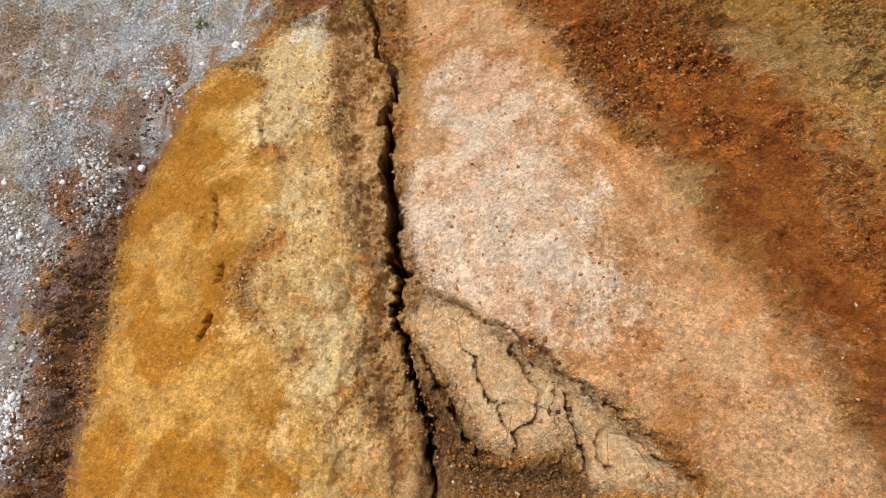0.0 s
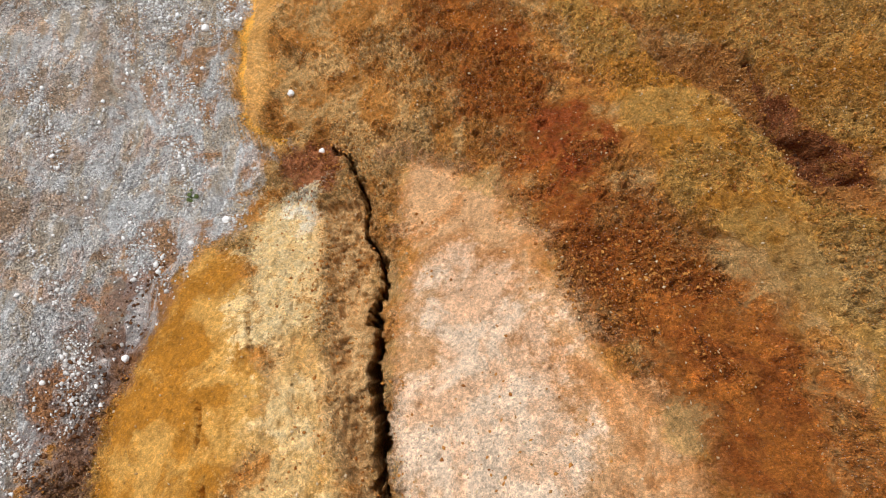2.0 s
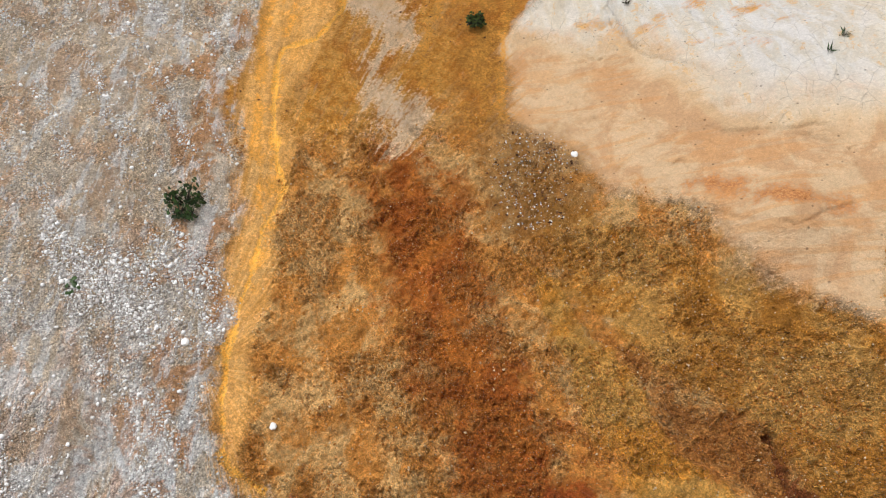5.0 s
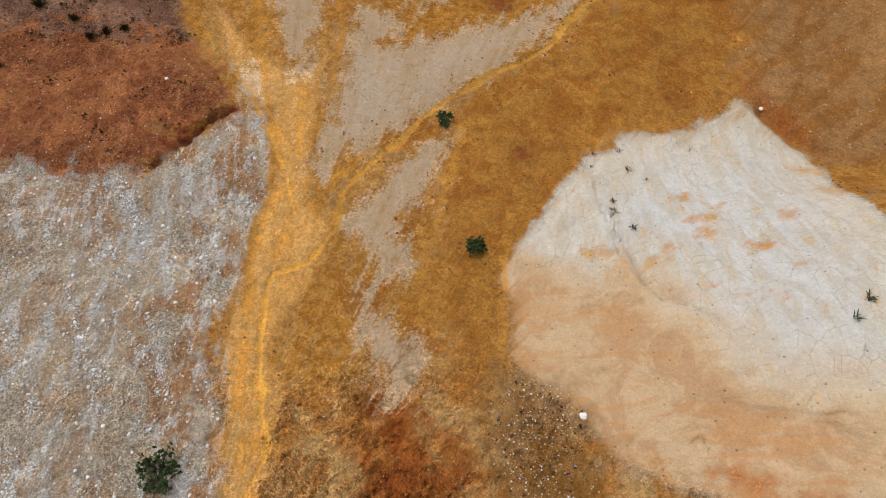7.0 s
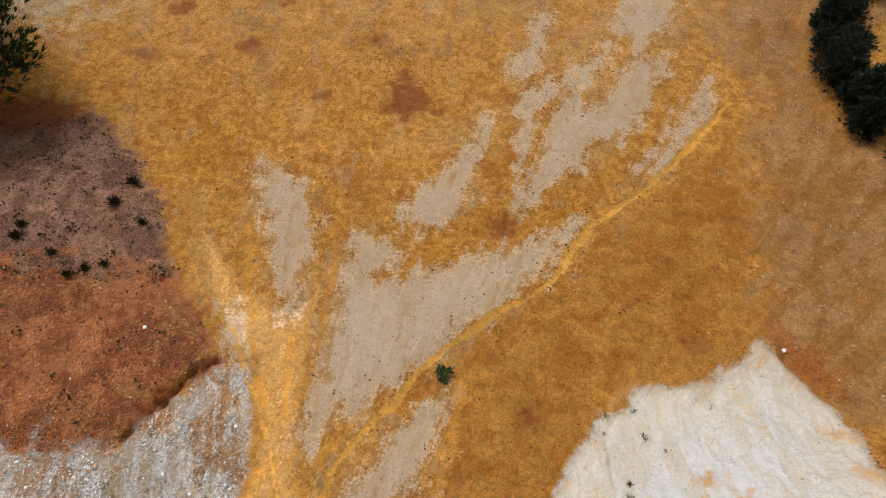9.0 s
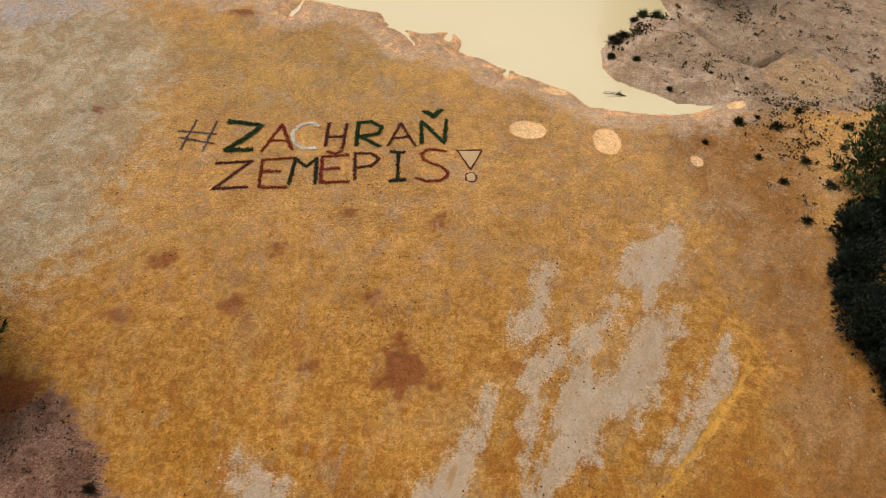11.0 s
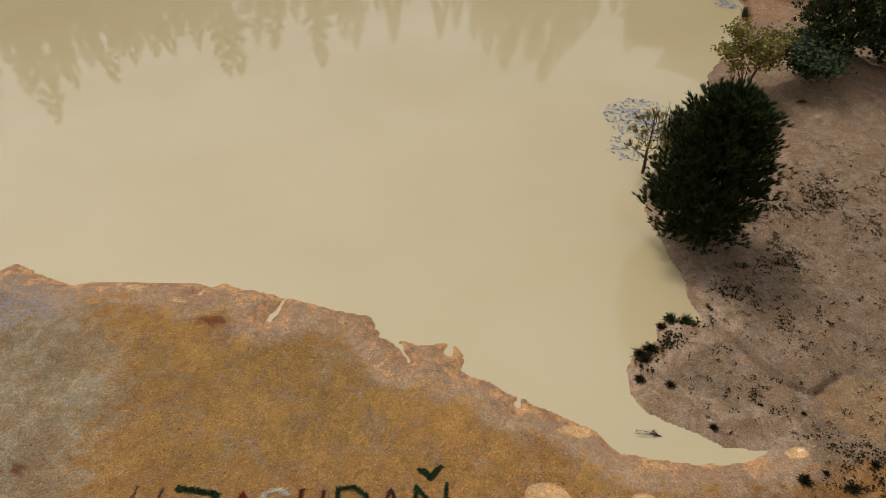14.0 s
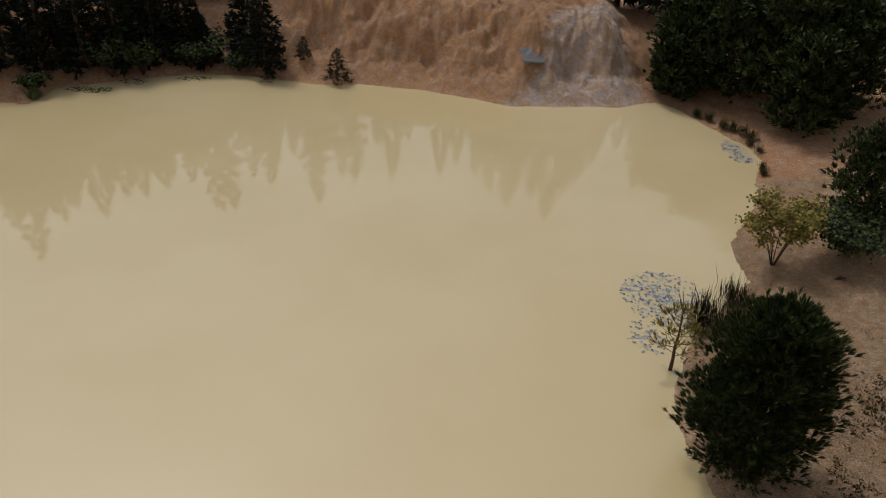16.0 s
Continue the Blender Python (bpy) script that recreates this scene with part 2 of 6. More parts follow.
ZONES["apron"] = [(2.03, 15.69), (4.63, 14.94), (5.12, 13.8), (5.68, 12.31), (7.74, 12.05), (8.96, 11.81), (8.36, 10.08), (7.18, 10.21), (6.27, 10.25), (5.31, 10.76), (4.54, 11.02), (3.81, 11.4), (2.87, 12.54), (1.88, 13.38), (1.82, 14.35)]
ZONES["apron_upper"] = [(3.1, 13.93), (3.97, 11.91), (4.78, 10.89), (5.43, 9.45), (6.31, 8.85), (7.32, 8.29), (8.14, 11.92), (6.26, 13.69)]
ZONES["rustline"] = [(4.95, 11.28), (5.72, 10.63), (6.43, 10.38), (6.99, 10.31), (6.73, 10.62), (6.16, 10.7), (5.53, 11.01)]
ZONES["rubble_dark"] = [(1.58, 13.12), (2.94, 13.06), (3.21, 11.9), (2.65, 10.71), (1.63, 10.52), (1.29, 11.87)]
ZONES["rust"] = [(-0.8, 12.65), (0.07, 12.27), (0.55, 10.86), (0.84, 8.97), (1.45, 7.15), (2.07, 6.19), (2.3, 5.53), (2.59, 5.03), (2.54, 4.35), (1.98, 4.35), (1.66, 4.72), (1.33, 5.39), (0.95, 6.34), (0.41, 7.52), (-0.11, 9.16), (-0.62, 10.8)]
ZONES["rust_deep"] = [(1.55, 6.02), (1.88, 6.01), (2.12, 5.37), (2.37, 5.03), (2.38, 4.64), (2.08, 4.57), (1.97, 5.12), (1.67, 5.56)]
ZONES["flow"] = [(-4.1, 14.13), (-3.07, 14.16), (-2.81, 11.82), (-2.96, 10.36), (-2.92, 9.23), (-3.04, 8.35), (-2.96, 6.95), (-3.07, 6.11), (-2.45, 5.72), (-2.6, 5.6), (-3.41, 6.2), (-3.8, 7.42), (-3.62, 8.01), (-3.65, 9.0), (-3.95, 9.9), (-3.8, 11.31), (-4.1, 12.6)]
ZONES["flow_upper"] = [(-4.19, 13.94), (-4.07, 15.41), (-4, 16.7), (-3.74, 17.87), (-3.73, 19.1), (-4.24, 20.74), (-5.3, 21.6), (-6.1, 23), (-7, 25.2), (-8.6, 28), (-9.6, 30.2), (-8, 30), (-6.6, 27.6), (-5.6, 25), (-4.6, 23.2), (-3.6, 22.2), (-2.9, 23.4), (-2.6, 25.6), (-2.2, 24.5), (-2.4, 22.4), (-2.85, 20.34), (-2.76, 17.86), (-2.04, 17.35), (-2.3, 15.72), (-3.03, 14.24), (-2.85, 12.66), (-2.89, 11.24), (-3.11, 9.76), (-3.72, 9.76), (-3.86, 10.58), (-3.8, 11.46), (-3.98, 12.64)]
ZONES["clay_a"] = [(-4.82, 27.3), (-4.31, 27.31), (-3.89, 26.64), (-3.38, 26.2), (-3.17, 25.36), (-3.2, 24.17), (-3.32, 23.24), (-3.32, 22.03), (-3.61, 22.03), (-4.1, 23.43), (-4.41, 24.55), (-4.21, 25.35), (-4.8, 25.55), (-4.6, 26.4)]
ZONES["clay_b"] = [(-1.95, 24.0), (-1.61, 24.68), (-1.04, 24.39), (-0.93, 23.63), (-1.67, 23.26), (-0.75, 23.08), (0.14, 23.28), (1.22, 23.94), (2.31, 24.15), (2.81, 24.45), (3.8, 24.88), (4.48, 25.11), (3.59, 24.29), (2.71, 23.13), (1.91, 22.31), (0.73, 21.37), (-0.1, 20.59), (-0.63, 19.98), (-1.17, 19.98), (-1.38, 19.25), (-1.93, 19.54), (-2.26, 18.97), (-2.52, 18.44), (-2.71, 18.97), (-2.59, 20.12), (-2.38, 21.35), (-2.2, 22.52)]
ZONES["clay_c"] = [(-0.6, 25.29), (-0.22, 26.46), (0.61, 26.92), (1.31, 27.85), (2.06, 29.31), (1.64, 27.39), (1.1, 26.04), (0.45, 25.0), (-0.35, 24.99)]
ZONES["clay_d"] = [(2.65, 28.49), (3.19, 29.86), (3.64, 31.14), (4.23, 31.3), (4.25, 30.42), (3.74, 29.9), (3.48, 28.9), (2.91, 28.38)]
ZONES["clay_e"] = [(3.59, 27.94), (4.3, 29.93), (4.92, 30.59), (5.58, 29.76), (6.53, 31.31), (7.46, 32.4), (8.22, 32.18), (7.13, 30.11), (5.97, 28.55), (5.09, 28.74), (4.42, 27.52), (3.26, 26.11), (2.74, 25.87), (2.96, 26.53)]
ZONES["clay_f"] = [(6.29, 33.39), (7.16, 34.81), (7.62, 35.13), (8.34, 34.34), (7.16, 33.18)]
ZONES["clay_g"] = [(6.29, 27.15), (7.54, 28.16), (8.9, 30.44), (9.43, 31.23), (8.85, 29.21), (7.65, 27.72), (6.82, 27.18)]
ZONES["clay_h"] = [(-0.85, 18.7), (-0.16, 19.28), (0.56, 19.68), (0.27, 18.19), (-0.39, 17.36), (-0.64, 16.73), (-0.36, 16.11), (-0.73, 15.82), (-1.42, 16.58), (-1.72, 17.05), (-1.23, 18.02)]
ZONES["clay_i"] = [(-1.35, 15.39), (-0.93, 14.69), (-0.31, 14.27), (-0.06, 13.5), (-0.28, 13.02), (-0.73, 12.91), (-0.94, 13.64), (-1.3, 14.69)]
ZONES["clay_j"] = [(-4.27, 24.3), (-4.09, 24.89), (-3.27, 25.03), (-3.31, 23.63), (-3.72, 23.04)]
ZONES["redmound"] = [(-24, 23.6), (-12.18, 23.5), (-9.88, 23.3), (-8.31, 23.39), (-6.96, 23.4), (-6.01, 22.5), (-5.37, 21.5), (-5.17, 20.56), (-5.65, 20.25), (-6.47, 19.36), (-6.81, 18.41), (-8.02, 18.39), (-9.27, 18.5), (-10.71, 18.9), (-24, 19)]
ZONES["scrub"] = [(-24, 28.4), (-14.25, 28.59), (-11.6, 28.99), (-10.64, 29.36), (-9.27, 28.17), (-8.25, 26.81), (-7.23, 24.91), (-6.96, 23.4), (-8.31, 23.39), (-9.8, 23.37), (-12.26, 23.54), (-24, 23.6)]
ZONES["rightbank"] = [(15, 42.5), (10.5, 42), (9.6, 40), (10.2, 37), (11, 34), (11.42, 31.33), (10.38, 27.59), (9.57, 24.33), (8.84, 22.09), (9.17, 21.42), (9.8, 20.17), (11.14, 19.44), (12.73, 19.13), (17.99, 26.56), (13.21, 28.86), (12.98, 31.36), (13.97, 35.43)]
ZONES["brownspot"] = [(-1.55, 29.75), (-1.23, 30.74), (-0.69, 31.37), (0.07, 30.52), (0.35, 29.54), (-0.99, 29.26)]
ZONES["fan_right"] = [(5.63, 25.17), (7.6, 26.8), (9.4, 28.6), (9.9, 27), (9.5, 24.5), (8.89, 22.26), (7.89, 21.06), (5.97, 20.24), (4.84, 20.21), (3.7, 19.02), (2.4, 17.2), (1.9, 16), (1.75, 13.4), (0.9, 13), (0.7, 15.5), (0.35, 17.4), (0.58, 19.84), (1, 20.91), (2.63, 22.07), (3.79, 23.18)]
ZONES["sand_left"] = [(-25.86, 52.81), (-20.19, 52.02), (-16.96, 50.34), (-14.21, 49.76), (-12.25, 47.41), (-10.78, 44.73), (-11.28, 42.67), (-11.14, 39.65), (-11.96, 38.09), (-11.25, 35.04), (-12.49, 33.89), (-15.42, 32), (-30, 31), (-40, 54)]
ZONES["lilac_bank"] = [(-22.21, 52.23), (-19.49, 51.86), (-17.88, 52.32), (-14.45, 50.54), (-14.37, 49.57), (-15.74, 48.72), (-17.65, 47.71), (-19.85, 47.49)]
ZONES["moss"] = [(-11.01, 47.26), (-6.03, 48.11), (-1.19, 46.68), (-0.21, 42.83), (-3.03, 41.95), (-6.99, 41.64), (-9.28, 42.74)]
ZONES["far_pale"] = [(5.5, 93.6), (8.5, 95.5), (10.5, 98), (11, 101), (14, 104.5), (18, 105), (17, 101), (19, 98), (18.5, 94.5), (14, 93.5)]
ZONES["eastbank"] = [(11.92, 42.73), (10.37, 42.9), (9.24, 43.56), (8.09, 44.29), (7.63, 45.1), (7.86, 46.46), (8.56, 47.58), (10.22, 49.41), (11.58, 49.31), (11.78, 51.63), (11.83, 52.92), (13.32, 53.4), (22.2, 70.81), (33.21, 76.72), (43.8, 71.69), (23.83, 41.6), (17.04, 42.05), (13.58, 42.28)]
ZONES["rust_low"] = [(1.45, 4.4), (1.75, 3.4), (2.2, 2.3), (2.6, 1.7), (3.05, 1.1), (3.1, 0.55), (3.4, 0.1), (3.6, -0.5), (3.8, -1.6), (4.2, -1.39), (4.6, 0.26), (4.3, 1.28), (3.9, 2.55), (3.38, 3.94)]
ZONES["clay_k"] = [(-5.15, 22.03), (-4.7, 22.07), (-4.33, 20.79), (-4.63, 20.58), (-5.02, 21.18)]
ZONES["clay_l"] = [(7.88, 36.0), (8.89, 35.81), (8.76, 34.54), (7.79, 33.14), (6.97, 32.57), (7.07, 33.88)]
ZONES["clay_m"] = [(2.87, 31.41), (3.33, 32.82), (4.17, 34.18), (4.64, 34.4), (3.99, 32.66), (3.42, 31.25)]
ZONES["clay_n"] = [(4.83, 30.92), (5.56, 32.34), (6.63, 33.49), (6.0, 32.0), (5.48, 30.94)]
ZONES["cream_a"] = [(-2.63, 2.79), (-2.73, 4.56), (-1.98, 4.5), (-1.57, 3.38), (-1.67, 2.59), (-1.9, 1.85), (-2.21, 1.85), (-2.49, 2.36)]
ZONES["cream_b"] = [(-2.02, 1.66), (-1.65, 1.75), (-1.47, 1.06), (-1.91, 1.23)]
ZONES["cream_c"] = [(-1.35, 0.23), (-0.83, 0.24), (-0.71, -0.8), (-0.98, -1.09), (-1.66, -0.56), (-1.6, -0.11)]
ZONES["redcap"] = [(-2.56, 5.5), (-1.96, 5.7), (-1.5, 5.19), (-1.54, 4.7), (-2.05, 4.71), (-2.52, 5.06)]
ZONES["whitecap"] = [(-2.36, 4.7), (-1.83, 4.67), (-1.65, 4.29), (-1.97, 4.2), (-2.25, 4.38)]
ZONES["orange_a"] = [(0.61, 25.21), (1.75, 25.62), (2.76, 26.09), (4.08, 25.93), (5.83, 27.59), (5.94, 27.13), (3.99, 25.09), (2.33, 24.43), (1.54, 24.22), (0.76, 24.41), (0.3, 23.09), (-0.16, 23.27), (0.13, 24.4)]
ZONES["orange_b"] = [(-7.25, 28.43), (-5.86, 28.45), (-5.63, 27.07), (-6.83, 26.39), (-7.7, 26.59), (-7.62, 27.73)]
ZONES["crumbs"] = [(0.89, -0.6), (1.09, -0.64), (1.36, -0.88), (1.41, -1.34), (1.23, -1.43), (1.11, -1.11), (0.93, -0.83)]
STRANDS = [  # braided runs of bright silt: line and half width
    ([(-5.02, 24.99), (-4.42, 22.28), (-3.78, 19.65), (-3.69, 17.87), (-3.87, 16.62), (-3.85, 15.26), (-3.75, 13.9), (-3.66, 12.68), (-3.2, 10.93)], 0.11),
    ([(-2.6, 25.03), (-2.46, 23.17), (-2.59, 21.01), (-2.81, 19.43), (-2.9, 18.2), (-2.57, 17.55), (-2.2, 18.18), (-1.44, 19.26), (-0.75, 19.86)], 0.09),
    ([(1.0, 20.27), (0.55, 18.19), (0.21, 16.71), (0.03, 15.66), (-0.02, 14.67)], 0.12),
    ([(-7.04, 24.71), (-5.83, 22.44), (-5.05, 21.39), (-4.04, 20.6), (-3.54, 18.91), (-3.48, 17.25)], 0.06),
    ([(2.1, 17.53), (1.82, 16.11), (1.69, 14.68), (1.69, 13.62)], 0.1),
    ([(-3.3, 21.5), (-3.1, 19.2), (-3.3, 16.5), (-3.35, 13.5), (-3.2, 11.5), (-3.3, 9.5)], 0.05),
    ([(6.3, 26.4), (8.2, 28.0), (9.6, 29.8), (10.6, 31.6), (10.9, 33.6)], 0.07),
    ([(5.9, 25.9), (8.1, 27.4), (9.8, 29.2), (10.6, 30.6)], 0.05),
]

CRACK = [(-1.6, 5.6), (-1.18, 5.13), (-1.0, 4.6), (-0.89, 3.77), (-0.57, 3.3), (-0.54, 3.02), (-0.68, 2.61), (-0.61, 2.04), (-0.63, 1.69), (-0.5, 1.28), (-0.48, 0.97), (-0.53, 0.67), (-0.47, 0.38), (-0.29, 0.14), (-0.38, -0.1), (-0.38, -0.36), (-0.3, -0.62), (-0.17, -0.92), (-0.12, -1.27), (0.0, -1.71), (0.06, -2.6)]
FINE_CRACKS = [  # outline, half width, depth
    ([(-0.19, 0.11), (0.18, -0.1), (0.56, -0.33), (0.83, -0.44), (1.15, -0.63), (1.44, -0.92), (1.72, -1.17), (2.05, -1.41), (2.27, -1.51)], 0.026, 0.07),
    ([(0.34, -0.61), (0.48, -0.74), (0.47, -0.88), (0.59, -1.08), (0.67, -1.23), (0.9, -1.21)], 0.017, 0.1),
    ([(0.05, -1.09), (0.24, -1.03), (0.47, -1.09)], 0.009, 0.05),
    ([(0.67, -1.23), (0.77, -1.37), (0.89, -1.51), (1.11, -1.35), (1.17, -1.11)], 0.016, 0.1),
    ([(0.89, -1.51), (0.92, -1.64), (0.83, -1.72)], 0.024, 0.16),
    ([(0.9, -0.55), (0.88, -0.75), (1.05, -0.95), (1.2, -1.1)], 0.018, 0.1),
    ([(1.38, -0.98), (1.41, -1.34), (1.5, -1.63), (1.54, -1.83)], 0.03, 0.2),
    ([(1.68, -1.43), (1.67, -1.69), (1.79, -1.82)], 0.02, 0.1),
    ([(-0.21, -0.62), (0.05, -0.91), (0.25, -1.32), (0.42, -1.64), (0.63, -1.72)], 0.03, 0.16),
    ([(1.72, -1.17), (1.94, -1.41), (2.23, -1.67), (2.44, -1.76)], 0.016, 0.08),
    ([(-2.66, 0.4), (-2.66, 0.2), (-2.7, 0.1)], 0.035, 0.07),
    ([(-2.66, -0.28), (-2.72, -0.45), (-2.76, -0.62)], 0.038, 0.09),
    ([(-3.01, 1.38), (-2.9, 1.1), (-2.84, 0.72)], 0.03, 0.06),
    ([(-2.55, 2.67), (-2.45, 2.3), (-2.3, 1.94)], 0.035, 0.1),
    ([(4.38, 17.71), (4.44, 16.91), (4.58, 16.26), (4.74, 15.6), (4.75, 15.08)], 0.035, 0.06),
    ([(6.2, 16.77), (6.15, 16.06), (6.46, 15.36)], 0.03, 0.04),
    ([(5.54, 12.24), (6.1, 12.16), (6.62, 12.08), (7.09, 12.12), (7.49, 11.97)], 0.03, 0.02),
    ([(3.6, 15.23), (4.14, 15.02)], 0.03, 0.04),
    ([(4.9, 15.0), (5.49, 14.52), (5.92, 14.04)], 0.035, 0.04),
    ([(4.64, 11.15), (5.06, 10.65), (5.46, 10.3), (6.2, 10.02), (6.69, 10.22), (7.74, 10.6)], 0.03, 0.025),
    ([(5.89, 12.34), (6.56, 12.2), (7.89, 11.19)], 0.025, 0.04),
    ([(4.79, 11.72), (4.96, 11.89), (5.04, 11.54)], 0.025, 0.04),
    ([(4.16, 19.1), (4.17, 17.85), (4.39, 16.24), (4.82, 15.06), (5.31, 14.61)], 0.03, 0.03),
    ([(11.3, 49.9), (11.96, 48.63), (12.89, 47.18), (13.59, 45.82), (14.52, 45.28), (15.4, 45.9), (16.4, 46.35)], 0.17, 0.16),
    ([(5.3, 12.6), (6.2, 12.2), (7.4, 12.1)], 0.03, 0.03),
]
LEFT_GULLY = [(-4.0, 2.9), (-4.2, 2.45), (-4.45, 1.95), (-4.6, 1.33), (-4.63, 0.55), (-4.67, -0.32), (-4.64, -1.17), (-4.6, -2.6)]
RILL_LOW = [(-3.3, 13.2), (-3.1, 12.4), (-2.95, 11.9), (-3.35, 10.9), (-3.4, 9.8), (-3.45, 9.0), (-3.6, 8.3), (-3.65, 7.4), (-3.5, 6.7), (-3.3, 6.2), (-2.6, 5.85)]
RED_SCARP = [(-5.1, 20.7), (-5.89, 20.04), (-6.38, 19.11), (-6.6, 18.6)]
RIGHT_SCARP = [(9.3, 21.1), (9.94, 20.08), (10.96, 19.54), (12.6, 18.8)]
HILL_Y = (-6, -1, 2, 5, 8, 11, 14, 17, 20)
HILL = {  # heights at these stations, line by line across the slope
    -10: (9.2, 8.6, 8.0, 6.9, 5.8, 4.8, 4.0, 3.35, 2.9),
    -7: (9.4, 8.75, 8.1, 6.75, 5.55, 4.6, 3.9, 3.15, 2.7),
    -5: (10.0, 8.75, 7.2, 5.9, 4.95, 4.35, 3.7, 2.95, 2.5),
    -2.5: (11.5, 9.8, 8.2, 6.05, 5.05, 4.2, 3.6, 3.0, 2.5),
    0: (12.2, 10.1, 8.8, 6.9, 5.8, 4.5, 3.75, 3.1, 2.55),
    3: (13.5, 11.6, 9.9, 8.1, 6.2, 5.05, 3.95, 3.2, 2.45),
    6: (14.5, 12.6, 10.4, 8.3, 7.15, 6.4, 5.3, 3.6, 2.3),
    9: (15.0, 13.2, 11.0, 9.1, 8.2, 7.7, 6.6, 4.3, 2.3),
    14: (15.6, 13.8, 12.0, 10.6, 9.6, 8.8, 7.4, 4.8, 2.3),
}


def cubic(p, t):
    return 0.5 * (2 * p[1] + (p[2] - p[0]) * t + (2 * p[0] - 5 * p[1] + 4 * p[2] - p[3]) * t * t + (3 * p[1] - p[0] - 3 * p[2] + p[3]) * t ** 3)


def along(stations, values, s):
    stations, v = np.asarray(stations, float), np.asarray(values, float)
    s = np.clip(s, stations[0], stations[-1])
    i = np.clip(np.searchsorted(stations, s, side="right") - 1, 0, len(stations) - 2)
    t = (s - stations[i]) / (stations[i + 1] - stations[i])
    last = len(stations) - 1
    return cubic([v[np.clip(i + k, 0, last)] for k in (-1, 0, 1, 2)], t)


def lie(x, y):
    """The broad lie of the land."""
    lines = np.array([along(HILL_Y, v, y) for v in HILL.values()])
    xs = np.array(list(HILL), float)
    xc = np.clip(x, xs[0], xs[-1])
    i = np.clip(np.searchsorted(xs, xc, side="right") - 1, 0, len(xs) - 2)
    t = (xc - xs[i]) / (xs[i + 1] - xs[i])
    pick = [np.take_along_axis(lines, np.clip(i + k, 0, len(xs) - 1)[None], 0)[0] for k in (-1, 0, 1, 2)]
    hill = cubic(pick, t)
    plain = along((17, 20, 23.5, 30, 38, 44, 49.5, 54, 60), (3.2, 2.45, 1.8, 0.95, 0.85, 0.42, 0.25, 0.3, 0.5), y)
    plain = plain - 0.05 * np.clip(x - 2, 0, 9) * np.clip((44 - y) / 4, 0, 1)
    w = step(y, 17, 20)
    return hill * (1 - w) + plain * w


LAKE = SHORE_NEAR + SHORE_FAR
PUDDLES = [(4.0, 40.9, 0.76, 0.55), (7.1, 40.4, 0.56, 0.74), (10.5, 39.5, 0.22, 0.3), (12.9, 42.75, 0.34, 0.25), (5.4, 43.65, 0.6, 0.3), (-12.3, 50.75, 0.3, 0.2)]
# first oval: red-brown litter, with the left pine's shade painted into it
DARK_SPOTS = [(-12.3, 29.0, 1.4, 0.9), (-2.74, 36.18, 0.25, 0.2), (0.58, 35.98, 0.25, 0.15), (-6.0, 32.4, 0.3, 0.25), (-1.78, 32.78, 0.25, 0.3), (-12.9, 41.8, 0.42, 0.22), (-8.5, 48.6, 0.5, 0.25), (-8.6, 34.3, 0.35, 0.3), (2.5, 19.35, 0.16, 0.2), (-6.2, 41.2, 0.0, 0.0), (-5.0, 34.6, 0.3, 0.2), (0.6, 35.7, 0.3, 0.2), (-3.4, 30.2, 0.25, 0.2), (-9.6, 32.0, 0.25, 0.15), (2.1, 25.0, 0.45, 0.25), (7.0, 21.3, 0.16, 0.12)]


STAINS = [(6.08, 17.79, 0.2, 0.1), (6.92, 17.42, 0.12, 0.1), (6.28, 17.04, 0.22, 0.12), (5.05, 15.8, 0.26, 0.14), (4.45, 15.75, 0.16, 0.3), (6.4, 16.5, 0.25, 0.16), (6.7, 14.65, 0.2, 0.1), (9.75, 18.9, 0.4, 0.22), (9.6, 17.9, 0.35, 0.2), (8.15, 16.96, 0.16, 0.08), (5.9, 15.1, 0.18, 0.1), (7.7, 15.4, 0.25, 0.1), (5.4, 16.2, 0.15, 0.12), (7.4, 16.0, 0.3, 0.1), (4.1, 16.2, 0.3, 0.15)]
INLETS = [([(-5.7, 50.6), (-6.0, 49.8), (-6.3, 49.1)], 0.12), ([(-1.8, 48.6), (-0.9, 47.7), (-0.6, 46.9)], 0.09), ([(-9.2, 51.2), (-9.5, 50.5)], 0.1), ([(1.2, 48.2), (1.0, 47.4)], 0.16), ([(3.6, 45.6), (3.5, 44.9)], 0.08)]


def oval(items, x, y):
    best = np.full(x.shape, -2.5)
    for cx, cy, rx, ry in items:
        if rx:
            best = np.maximum(best, (1 - np.hypot((x - cx) / rx, (y - cy) / ry)) * min(rx, ry))
    return best


